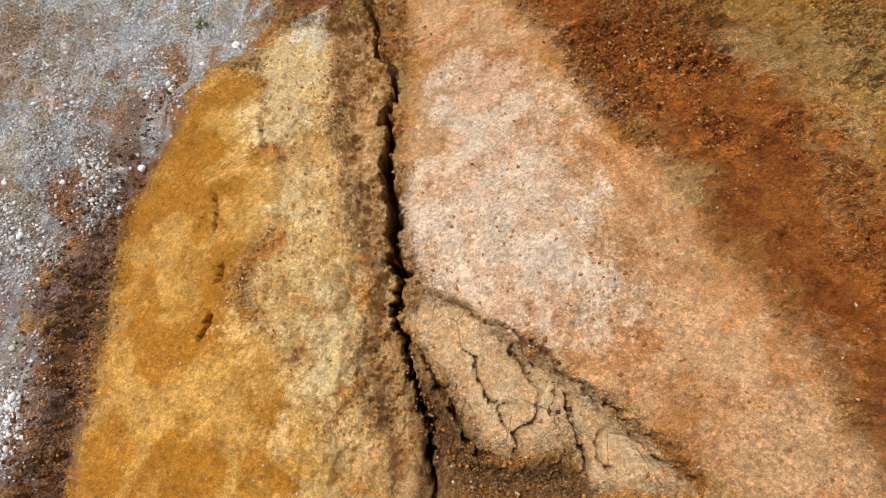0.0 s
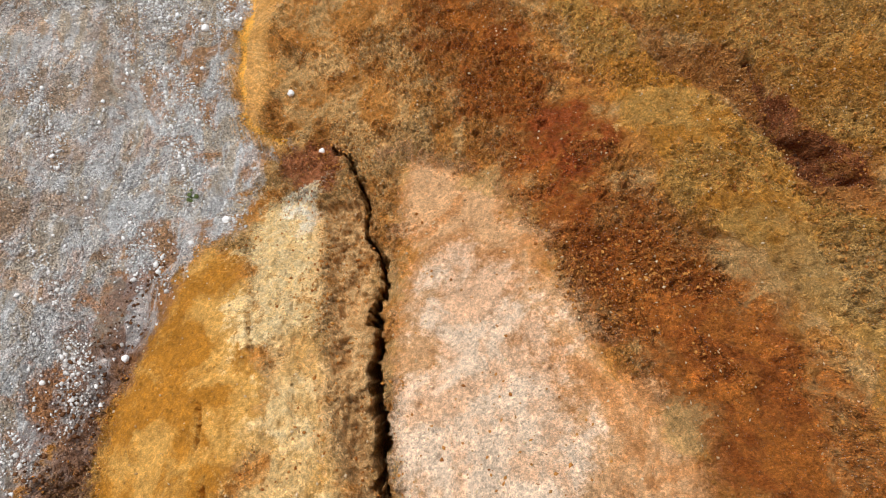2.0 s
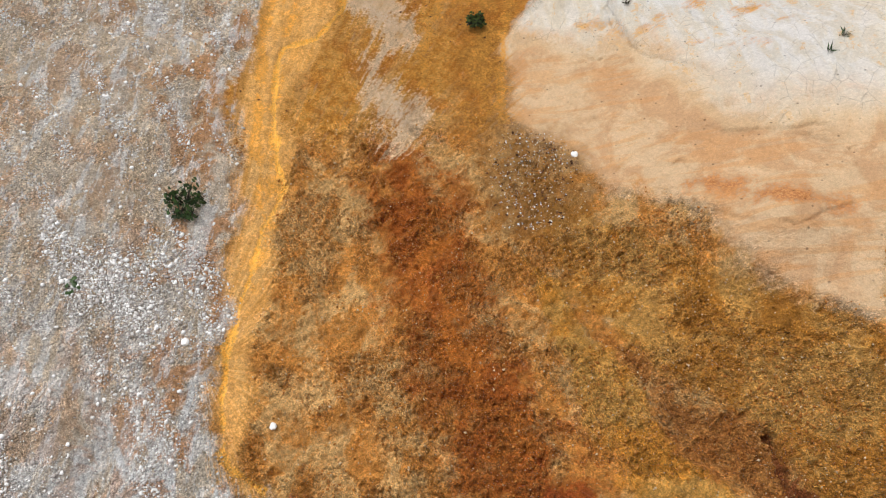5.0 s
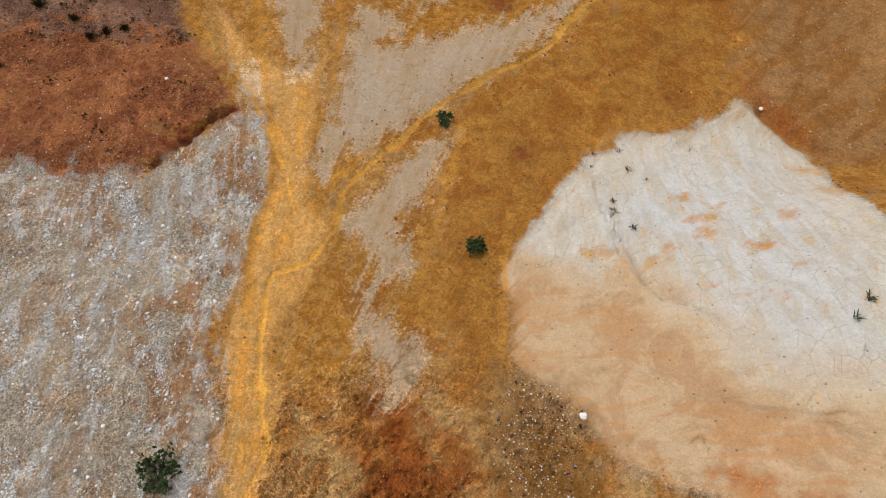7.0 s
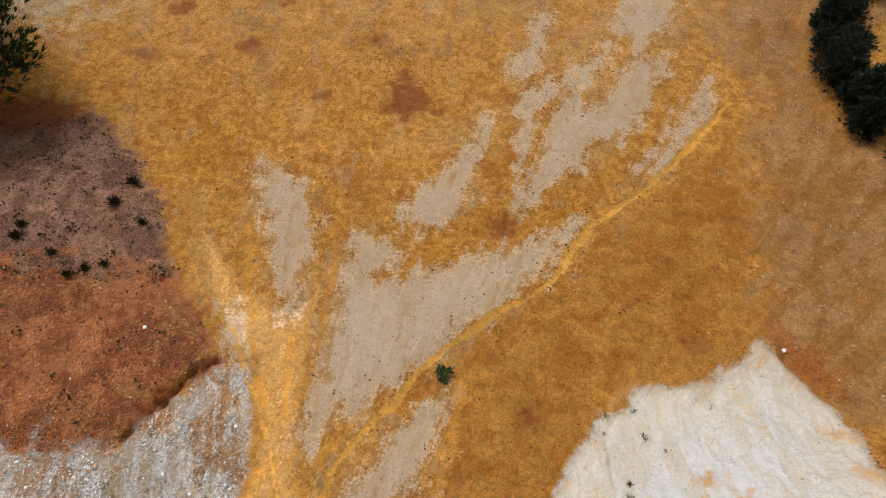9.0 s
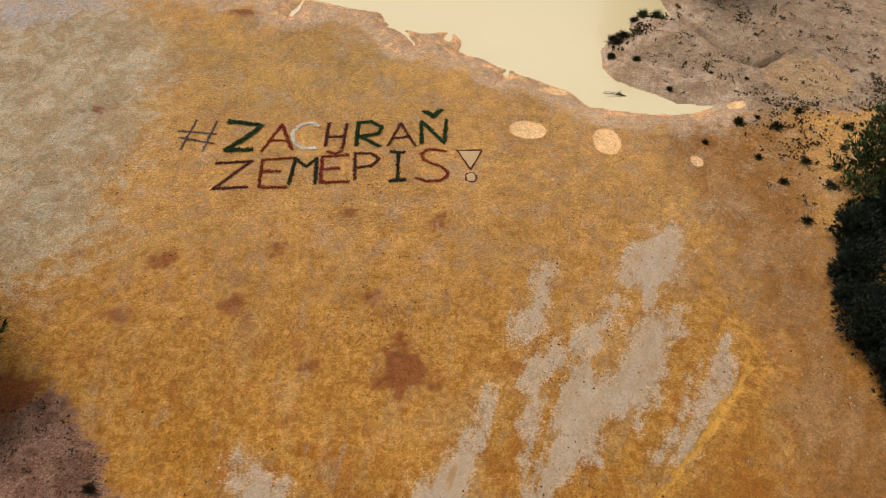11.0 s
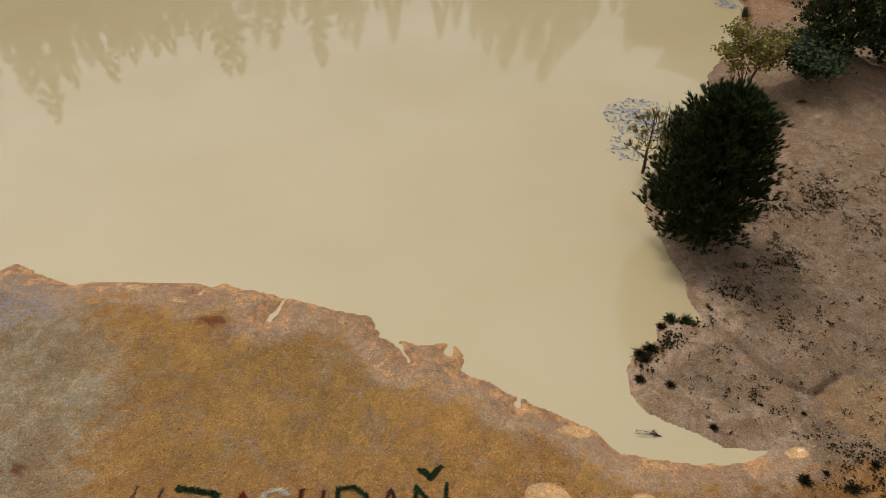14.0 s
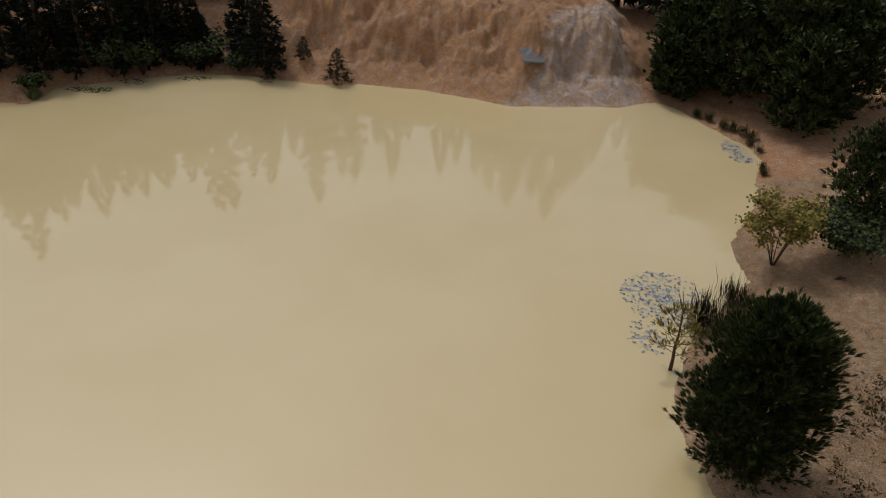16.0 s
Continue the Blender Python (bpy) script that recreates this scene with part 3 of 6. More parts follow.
def survey(x, y):
    """All zones (signed distances) at these places."""
    # every outline wanders a little, more on the plain than at the crack
    drift = 0.07 + 0.08 * step(y, 1.5, 4.5) + 0.12 * step(y, 4, 10)
    xw, yw = x + drift * fbm(x, y, 1.1, 5, 90, 0.6), y + drift * fbm(x, y, 1.1, 5, 91, 0.6)
    z = {name: inside(points, xw, yw) for name, points in ZONES.items()}
    z["gravel"] = inside(GRAVEL_EDGE + GRAVEL_UPPER, xw, yw)
    z["lake"] = inside(LAKE, x, y, 40.0)
    for line, wide in INLETS:
        p = np.array(line)
        near = (np.abs(x - p[:, 0].mean()) < 3) & (np.abs(y - p[:, 1].mean()) < 3)
        if near.any():
            d, s = to_line(line, x[near] + 0.1 * fbm(x[near], y[near], 2, 2, 15), y[near])
            z["lake"][near] = np.maximum(z["lake"][near], wide * (0.7 + 0.6 * s) - d)
    ragged = 0.22 * fbm(x, y, 0.9, 4, 14, 0.6)
    z["lake"] = z["lake"] + np.where(np.abs(z["lake"]) < 1.5, ragged, 0)
    z["ochre"] = z["ochre"] + 0.22
    z["rust"] = np.maximum(z["rust"] + 0.25, z.pop("rust_low") + 0.1)
    z["hillside"] = np.clip(13.2 - y + 0.5 * fbm(x, y, 0.5, 3, 5), -2.5, 2.5)
    z["flow"] = np.maximum(z["flow"], z.pop("flow_upper") - 0.75 * step(y, 19, 28))
    z["apron"] = np.maximum(z["apron"], z.pop("apron_upper"))
    z["apron"] = z["apron"] + 0.6 * step(z["white"], -0.5, 0.1)
    clay = [z.pop("clay_" + c) for c in "abcdefghijklmn"]
    z["clay"] = np.maximum.reduce(clay)
    z["cream_pale"] = np.maximum.reduce([z.pop("cream_" + c) for c in "abc"])
    z["orange"] = np.maximum(np.maximum(z.pop("orange_a"), z.pop("orange_b")), 1.2 * oval(STAINS, x, y) - 0.06 + 0.22 * fbm(x, y, 5.0, 3, 18, 0.7))
    strand = np.full(x.shape, -2.5)
    belt = (y > 8) & (y < 35) & (x > -8) & (x < 12)
    xb, yb = x[belt] + 0.16 * fbm(x[belt], y[belt], 1.3, 4, 96, 0.6), y[belt] + 0.16 * fbm(x[belt], y[belt], 1.3, 4, 97, 0.6)
    strand[belt] = np.maximum.reduce([wide * (0.55 + 0.6 * np.sin(s * 23) ** 2) - d for wide, (d, s) in ((w, to_line(line, xb, yb)) for line, w in STRANDS)])
    z["strand"] = np.clip(strand, -2.5, 2.5)
    z["scrub"] = z["scrub"] + 0.6 * step(z["redmound"], -0.9, -0.1)
    wob = 0.12 * fbm(x, y, 1.3, 2, 11)
    near = (y > 4) & (y < 32)
    rill = np.full(x.shape, -2.5)
    d1, s1 = to_line(RILL, x[near] + wob[near], y[near])
    d2, _ = to_line(RILL_LEFT, x[near] + wob[near], y[near])
    rill[near] = np.maximum(0.062 + 0.075 * np.sin(s1 * 19) ** 2 * np.clip(1.3 - s1, 0, 1) - d1, 0.03 - d2)
    d3, _ = to_line(RILL_LOW, x[near] + wob[near], y[near])
    rill[near] = np.maximum(rill[near], 0.05 - d3)
    z["rill"] = np.clip(rill, -2.5, 2.5)
    z["puddle"] = oval(PUDDLES, x, y) + 0.06 * fbm(x, y, 2.0, 3, 12)
    z["spot"] = np.maximum(oval(DARK_SPOTS, x, y), np.minimum(z.pop("brownspot"), 0.5)) + 0.08 * fbm(x, y, 3.0, 3, 13)
    rd, _ = to_line(RED_SCARP, x + 0.2 * fbm(x, y, 2.2, 4, 92, 0.65), y + 0.2 * fbm(x, y, 2.2, 4, 93, 0.65))
    z["spot"] = np.maximum(z["spot"], np.clip(0.1 - rd, -2.5, 2.5))
    gl, _ = to_line(LEFT_GULLY, x, y)
    z["left_gully"] = np.clip(0.75 - gl, -2.5, 2.5)
    z["mud"] = np.clip(np.minimum(1.5 + z["lake"], 60 - y), -2.5, 2.5)
    z["eastbank"] = np.maximum(z["eastbank"], np.clip(np.minimum(np.minimum(y - 48, x - 7.5), 84 - y), -2.5, 2.5))
    z["shore"] = np.clip(np.minimum(0.55 + z["lake"], 60 - y), -2.5, 2.5)
    z["text_plain"] = np.clip((y - 35) * 0.4, -2.5, 2.5)
    z["sand_patch"] = oval([(16.4, 44.5, 1.9, 1.55)], x, y) + 0.12 * fbm(x, y, 1.2, 3, 17)
    z["far"] = np.clip(y - 80, -2.5, 2.5)
    z["loose"] = np.clip(2.2 * fbm(x, y, 0.9, 5, 78, 0.64) + 0.12, -1, 1)
    return z


def heights(x, y, z):
    """The ground's height, with gullies, cracks, clods and shore."""
    h = lie(x, y)
    g = lambda cx, cy, sx, sy: np.exp(-((x - cx) / sx) ** 2 - ((y - cy) / sy) ** 2)
    h += 0.5 * g(1.1, 0.2, 0.9, 1.1) + 0.42 * g(-1.25, -0.5, 0.6, 1.2) + 0.25 * g(0.2, 6.6, 1.2, 1.2) - 0.3 * g(-3.2, 4.7, 0.8, 0.7)
    h += 0.5 * g(6.0, 10.3, 0.9, 0.8) + 0.4 * g(-5.6, 1.6, 0.7, 1.6)
    on_hill = step(z["hillside"], -2, 1.5)
    rough = np.clip(on_hill + step(z["gravel"], -0.2, 0.4), 0, 1)
    smooth = np.maximum.reduce([step(z[k], -0.1, 0.3) for k in ("flow", "ochre", "white", "apron")])
    rough = rough * (1 - 0.65 * smooth)
    h += 0.05 * fbm(x, y, 0.45, 4, 20) * (0.4 + on_hill)
    h += (0.018 + 0.075 * rough) * fbm(x, y, 2.2, 6, 30, 0.64)
    clods = 0.6 * np.abs(fbm(x, y, 4.5, 4, 40, 0.65)) + 0.55 * np.abs(fbm(x, y, 2.0, 5, 41, 0.6))
    rubble = on_hill * (1 - np.maximum.reduce([step(z[k], -0.1, 0.2) for k in ("ochre", "ridge", "gravel", "flow", "apron", "white", "cream", "slump")]))
    crumbly = 0.35 + 0.9 * step(z["loose"], -0.2, 0.3)
    h += rubble * (0.3 * clods + 0.2 * crumbly * np.abs(fbm(x, y, 9.0, 3, 42, 0.72)) - 0.12)
    crust = np.maximum.reduce([step(z[k], -0.1, 0.2) for k in ("ochre", "ridge", "cream", "bank")])
    h += crust * (0.1 * np.abs(fbm(x * 1.3, y, 2.6, 5, 43, 0.66)) + 0.05 * np.abs(fbm(x, y, 8.0, 3, 44, 0.7)) - 0.03)
    # ridge and bank beside the crack, lumpy
    lump = np.maximum(step(z["cream"], -0.1, 0.2), step(z["bank"], -0.1, 0.2))
    h += lump * (0.2 * fbm(x * 1.6, y, 1.6, 5, 45, 0.66) - 0.2 * np.abs(fbm(x * 1.5, y, 1.5, 5, 49, 0.66)))
    h += 0.05 * step(z["ridge"], -0.05, 0.3) * fbm(x, y, 1.2, 4, 46)
    h += 0.09 * step(z["slump"], -0.02, 0.1) * fbm(x, y, 2.4, 5, 47, 0.66) - 0.1 * step(z["crumbs"], -0.05, 0.1) * np.abs(fbm(x, y, 7.0, 3, 98, 0.7))
    shore = step(z["lake"], -1.6, -0.3) * step(-y, -62, -56)
    h += 0.24 * shore * np.abs(fbm(x, y, 1.1, 4, 48, 0.6))
    # bank drops to the crack
    h -= 0.28 * step(z["bank"], 0.0, 0.22)
    h -= 0.22 * step(z["slump"], -0.04, 0.12)
    h -= 0.35 * step(z["pit"], -0.05, 0.3)
    # main crack
    near = (np.abs(x + 0.5) < 2.5) & (y < 7)
    if near.any():
        xs, ys = x[near], y[near]
        wx, wy = 0.16 * fbm(xs, ys, 3.2, 5, 50, 0.78), 0.16 * fbm(xs, ys, 3.2, 5, 51, 0.78)
        d, s = to_line(CRACK, xs + wx, ys + wy)
        width = 0.022 + 0.08 * np.sin(np.clip(s, 0, 1) * math.pi) ** 1.2 * (0.7 + 0.5 * fbm(xs, ys, 1.4, 2, 52))
        h[near] -= 1.7 * (1 - step(d, width * 0.7, width * 1.05)) + 0.14 * (1 - step(d, 0.04, 0.26)) * step(s, 0.02, 0.12)
    for line, half, deep in FINE_CRACKS:
        p = np.array(line)
        near = (x > p[:, 0].min() - 0.5) & (x < p[:, 0].max() + 0.5) & (y > p[:, 1].min() - 0.5) & (y < p[:, 1].max() + 0.5)
        if near.any():
            xs, ys = x[near], y[near]
            d, s = to_line(line, xs + 0.09 * fbm(xs, ys, 5, 4, 53, 0.75), ys + 0.09 * fbm(xs, ys, 5, 4, 54, 0.75))
            taper = np.clip(np.minimum(s, 1 - s) * 6, 0.3, 1)
            h[near] -= 2.2 * deep * taper * (1 - step(d, half * 0.45, half * 1.05))
    # gullies
    d, s = to_line(LEFT_GULLY, x + 0.1 * fbm(x, y, 1.5, 3, 55), y)
    h -= np.where(y < 5, (0.12 + 0.4 * np.clip(s, 0, 1)) * np.exp(-(d / 0.25) ** 2), 0)
    h -= 0.22 * step(z["dark_gully"], -0.05, 0.3) + 0.5 * step(z["gully_core"], -0.06, 0.1)
    h += 0.2 * step(z["mustard"], -0.02, 0.07)
    # mounds and scarps
    h += 0.32 * step(np.maximum(z["redmound"], z["scrub"]), -0.25, 0.8)
    red, _ = to_line(RED_SCARP, x + 0.28 * fbm(x, y, 2.2, 4, 92, 0.65), y + 0.28 * fbm(x, y, 2.2, 4, 93, 0.65))
    h -= (0.2 + 0.45 * fbm(x, y, 2.0, 3, 95)) * np.exp(-(red / 0.1) ** 2)
    h += 0.1 * step(np.maximum(z["redmound"], z["scrub"]), 0.0, 0.4) * fbm(x, y, 2.4, 5, 94, 0.66)
    far_scarp, _ = to_line(RIGHT_SCARP, x, y)
    h -= 0.25 * np.exp(-(far_scarp / 0.25) ** 2)
    h -= 0.05 * step(z["flow"], -0.05, 0.2) + 0.05 * step(z["rill"], -0.05, 0.08)
    h += 0.15 * step(z["white"], -0.1, 0.5) * fbm(x, y, 0.9, 4, 60, 0.6)
    right = step(x - 12.5 + 0.8 * fbm(x, y, 0.3, 2, 61), 0, 6) * step(y, 20, 24) * step(-y, -45, -38)
    h += 1.2 * right
    left = step(-x - 11.0, 0, 5) * step(y, 22, 26) * step(-y, -37, -31)
    h += 0.6 * left
    # shore: the land comes out of the water, far and east banks climb
    lake = z["lake"]
    land = np.clip(-lake, 0, 40)
    east = step(x, 10, 16) * step(y, 46, 52)
    bank = 0.03 + 0.16 * np.clip(land, 0, 2.0)
    east_h = 0.05 + 0.30 * step(land, 0, 1.2) + 0.085 * np.clip(land - 1, 0, 30) * step(y, 52, 60) + 1.6 * g(25.5, 70.0, 3.0, 3.2) + 0.15 * fbm(x, y, 0.5, 4, 62)
    far = step(y, 84, 92)
    ravine = np.abs(fbm(x, y * 0.7, 0.22, 4, 63, 0.6))
    cliff = 1.3 * step(land, 0.0, 3.0) + 4.9 * step(land - 1.2 * ravine - 1.6 * fbm(x, y, 0.3, 3, 65), 2.0, 8.0) + (0.7 * fbm(x, y, 0.8, 5, 64, 0.64) - 0.8 * np.abs(fbm(x, y * 0.6, 0.3, 5, 66, 0.66)) + 0.1) * step(land, 0.4, 3.5) + 0.04
    cliff = cliff * (1 - 0.72 * step(x, 16, 23)) * (1 - 0.35 * step(-x, 14, 20))
    h = np.where((y > 40) & (land > 0), np.minimum(np.maximum(h, 0.05), bank + np.clip(land, 0, 40) * 0.2), h)
    h = h * (1 - east) + east_h * east
    h = h * (1 - far) + cliff * far
    h += 0.05 * oval([(-8.5, 48.4, 1.2, 1.0)], x, y).clip(0, 1) * 6
    wet = -0.02 - 0.12 * np.clip(lake, 0, 8)
    h = np.where(lake > 0, wet, h)
    pool = step(z["puddle"], -0.08, 0.1)
    h -= 0.06 * pool + 0.07 * step(z["sand_patch"], -0.08, 0.1)
    return h


# ---- the ground sheet ----
def spread(start, end, first, rate):
    out, v, d = [start], start, first
    while v < end:
        d = first + rate * max(0.0, v - 2.0)
        v += d
        out.append(v)
    return np.array(out)


rows_y = np.concatenate([np.array([-260.0, -120.0, -50.0, -22.0, -10.0, -5.5]), spread(-3.2, 110.0, 0.023, 0.002), np.array([118.0, 135.0, 170.0, 260.0, 500.0, 1200.0])])
COLS = 510
u = np.linspace(-1, 1, COLS)
u = 0.62 * u + 0.38 * u ** 3
u = np.concatenate([[-40.0, -12.0, -4.0, -1.9, -1.3, -1.12], u, [1.12, 1.3, 1.9, 4.0, 12.0, 40.0]])
half = 7.6 + 0.42 * np.clip(rows_y, 0, 130)
GX = u[None, :] * half[:, None] + 0.3
GY = np.repeat(rows_y[:, None], len(u), 1)
shape = GX.shape
gx, gy = GX.ravel(), GY.ravel()
zone = survey(gx, gy)
gz = heights(gx, gy, zone)
R, C = shape
GZ = gz.reshape(shape)


def level(x, y):
    """The ground's height at a place, read from the sheet."""
    j = min(max(int(np.searchsorted(rows_y, y)) - 1, 0), R - 2)
    s = (y - rows_y[j]) / (rows_y[j + 1] - rows_y[j])
    out = []
    for r in (j, j + 1):
        v = (x - 0.3) / half[r]
        i = min(max(int(np.searchsorted(u, v)) - 1, 0), C - 2)
        t = (v - u[i]) / (u[i + 1] - u[i])
        out.append(GZ[r, i] * (1 - t) + GZ[r, i + 1] * t)
    return float(out[0] * (1 - s) + out[1] * s)


idx = np.arange(R * C).reshape(R, C)
quads = np.stack([idx[:-1, :-1], idx[:-1, 1:], idx[1:, 1:], idx[1:, :-1]], -1).reshape(-1, 4)
gm = bpy.data.meshes.new("ground")
gm.vertices.add(R * C)
gm.vertices.foreach_set("co", np.stack([gx, gy, gz], 1).astype(np.float32).ravel())
gm.loops.add(quads.size)
gm.loops.foreach_set("vertex_index", quads.astype(np.int32).ravel())
gm.polygons.add(len(quads))
gm.polygons.foreach_set("loop_start", np.arange(0, quads.size, 4, dtype=np.int32))
gm.update(calc_edges=True)
gm.shade_smooth()
LAYERS = ["hillside", "rust", "rust_deep", "mustard", "mustard_pale", "olive", "dark_gully", "gully_core", "gravel", "left_gully", "ochre", "cream", "bank", "ridge", "ridge_pale", "slump", "pit", "apron", "white", "rustline", "fan_right", "flow", "clay", "rill", "rightbank", "sand_left", "moss", "lilac_bank", "mud", "eastbank", "far", "scrub", "redmound", "spot", "puddle", "rubble_dark", "far_pale", "text_plain", "shore", "sand_patch", "cream_pale", "redcap", "whitecap", "orange", "strand", "loose"]
for k in range(0, len(LAYERS), 4):
    a = gm.attributes.new("zones_%d" % (k // 4), "FLOAT_COLOR", "POINT")
    block = np.stack([zone[LAYERS[k + j]] if k + j < len(LAYERS) else np.zeros(R * C) for j in range(4)], 1)
    a.data.foreach_set("color", block.astype(np.float32).ravel())

# ---- ground material ----
G = Nodes("weathered_clay_ground")
at = G.place()
n_wide = G.noise(at, 0.35, 3, 0.5)
n_mid = G.noise(at, 1.7, 7, 0.62, 0.3)
n_mott = G.noise(at, 4.5, 6, 0.66, 0.5)
n_fine = G.noise(at, 15.0, 6, 0.7)
n_grain = G.noise(at, 60.0, 3, 0.7)
n_slant = G.noise(G.mapped(at, (2.6, 0.6, 1), 32), 1.2, 5, 0.6, 0.6)
n_strata = G.noise(G.mapped(at, (0.35, 2.6, 1), -16), 1.1, 5, 0.6, 0.8)
# wash lines that spread like a fan from the mouth of the gully
apart = G.n.new("ShaderNodeSeparateXYZ")
G.l.new(at, apart.inputs[0])
fx, fy = G.math("ADD", apart.outputs[0], 4.0), G.math("ADD", apart.outputs[1], -8.0)
angle, reach = G.math("ARCTAN2", fx, fy), G.math("SQRT", G.math("ADD", G.math("MULTIPLY", fx, fx), G.math("MULTIPLY", fy, fy)))


def fan(turns, run, shift, octaves):
    c = G.n.new("ShaderNodeCombineXYZ")
    G.put(c.inputs[0], G.math("MULTIPLY", angle, turns)), G.put(c.inputs[1], G.math("MULTIPLY", reach, run))
    c.inputs[2].default_value = shift
    return G.noise(c.outputs[0], 1.0, octaves, 0.6, 0.5)


n_fan, n_fan2, n_fan3 = fan(13.0, 0.22, 0.0, 7), fan(30.0, 0.4, 7.0, 5), fan(75.0, 0.6, 13.0, 3)
n_patch = G.noise(G.mapped(at, (1.0, 0.85, 1), 40), 1.15, 8, 0.66, 0.6)
chan = {}
for k in range(0, len(LAYERS), 4):
    a = G.n.new("ShaderNodeAttribute")
    a.attribute_name = "zones_%d" % (k // 4)
    s = G.n.new("ShaderNodeSeparateColor")
    G.l.new(a.outputs["Color"], s.inputs[0])
    for j in range(4):
        if k + j < len(LAYERS):
            chan[LAYERS[k + j]] = s.outputs[j] if j < 3 else a.outputs["Alpha"]
fine_c = G.math("MULTIPLY_ADD", n_fine, 2.0, -1.0)


def edge(name, wander, soft, by=None):
    e = G.math("MULTIPLY_ADD", G.math("MULTIPLY_ADD", by if by else n_mid, 2.0, -1.0), wander * 2.2, chan[name])
    e = G.math("MULTIPLY_ADD", fine_c, wander * 0.7, e)
    return G.ramp(e, -soft, soft)


def two(c1, c2, by, lo=0.43, hi=0.57):
    return G.mix(G.ramp(by, lo, hi), srgb(*c1), srgb(*c2))


n_braid = G.math("MULTIPLY_ADD", n_fan3, 0.4, G.math("MULTIPLY_ADD", n_fan2, 0.45, G.math("MULTIPLY", n_mott, 0.15)))
n_clay = G.math("MULTIPLY_ADD", n_mid, 0.35, G.math("MULTIPLY_ADD", n_fan2, 0.45, G.math("MULTIPLY", n_fan3, 0.2)))
color = two((198, 132, 50), (208, 152, 74), n_mott, 0.4, 0.6)
color = G.mix(G.ramp(n_fan, 0.5, 0.6, 0, 0.45), color, srgb(208, 162, 104))
color = G.mix(G.ramp(n_patch, 0.5, 0.62, 0, 0.6), color, srgb(178, 106, 32))
color = G.mix(G.ramp(n_clay, 0.46, 0.38, 0, 0.5), color, srgb(194, 156, 116))
color = G.mix(G.ramp(n_fan3, 0.57, 0.66, 0, 0.3), color, srgb(216, 156, 68))
color = G.mix(G.ramp(n_mott, 0.6, 0.66, 0, 0.6), color, srgb(148, 82, 32))
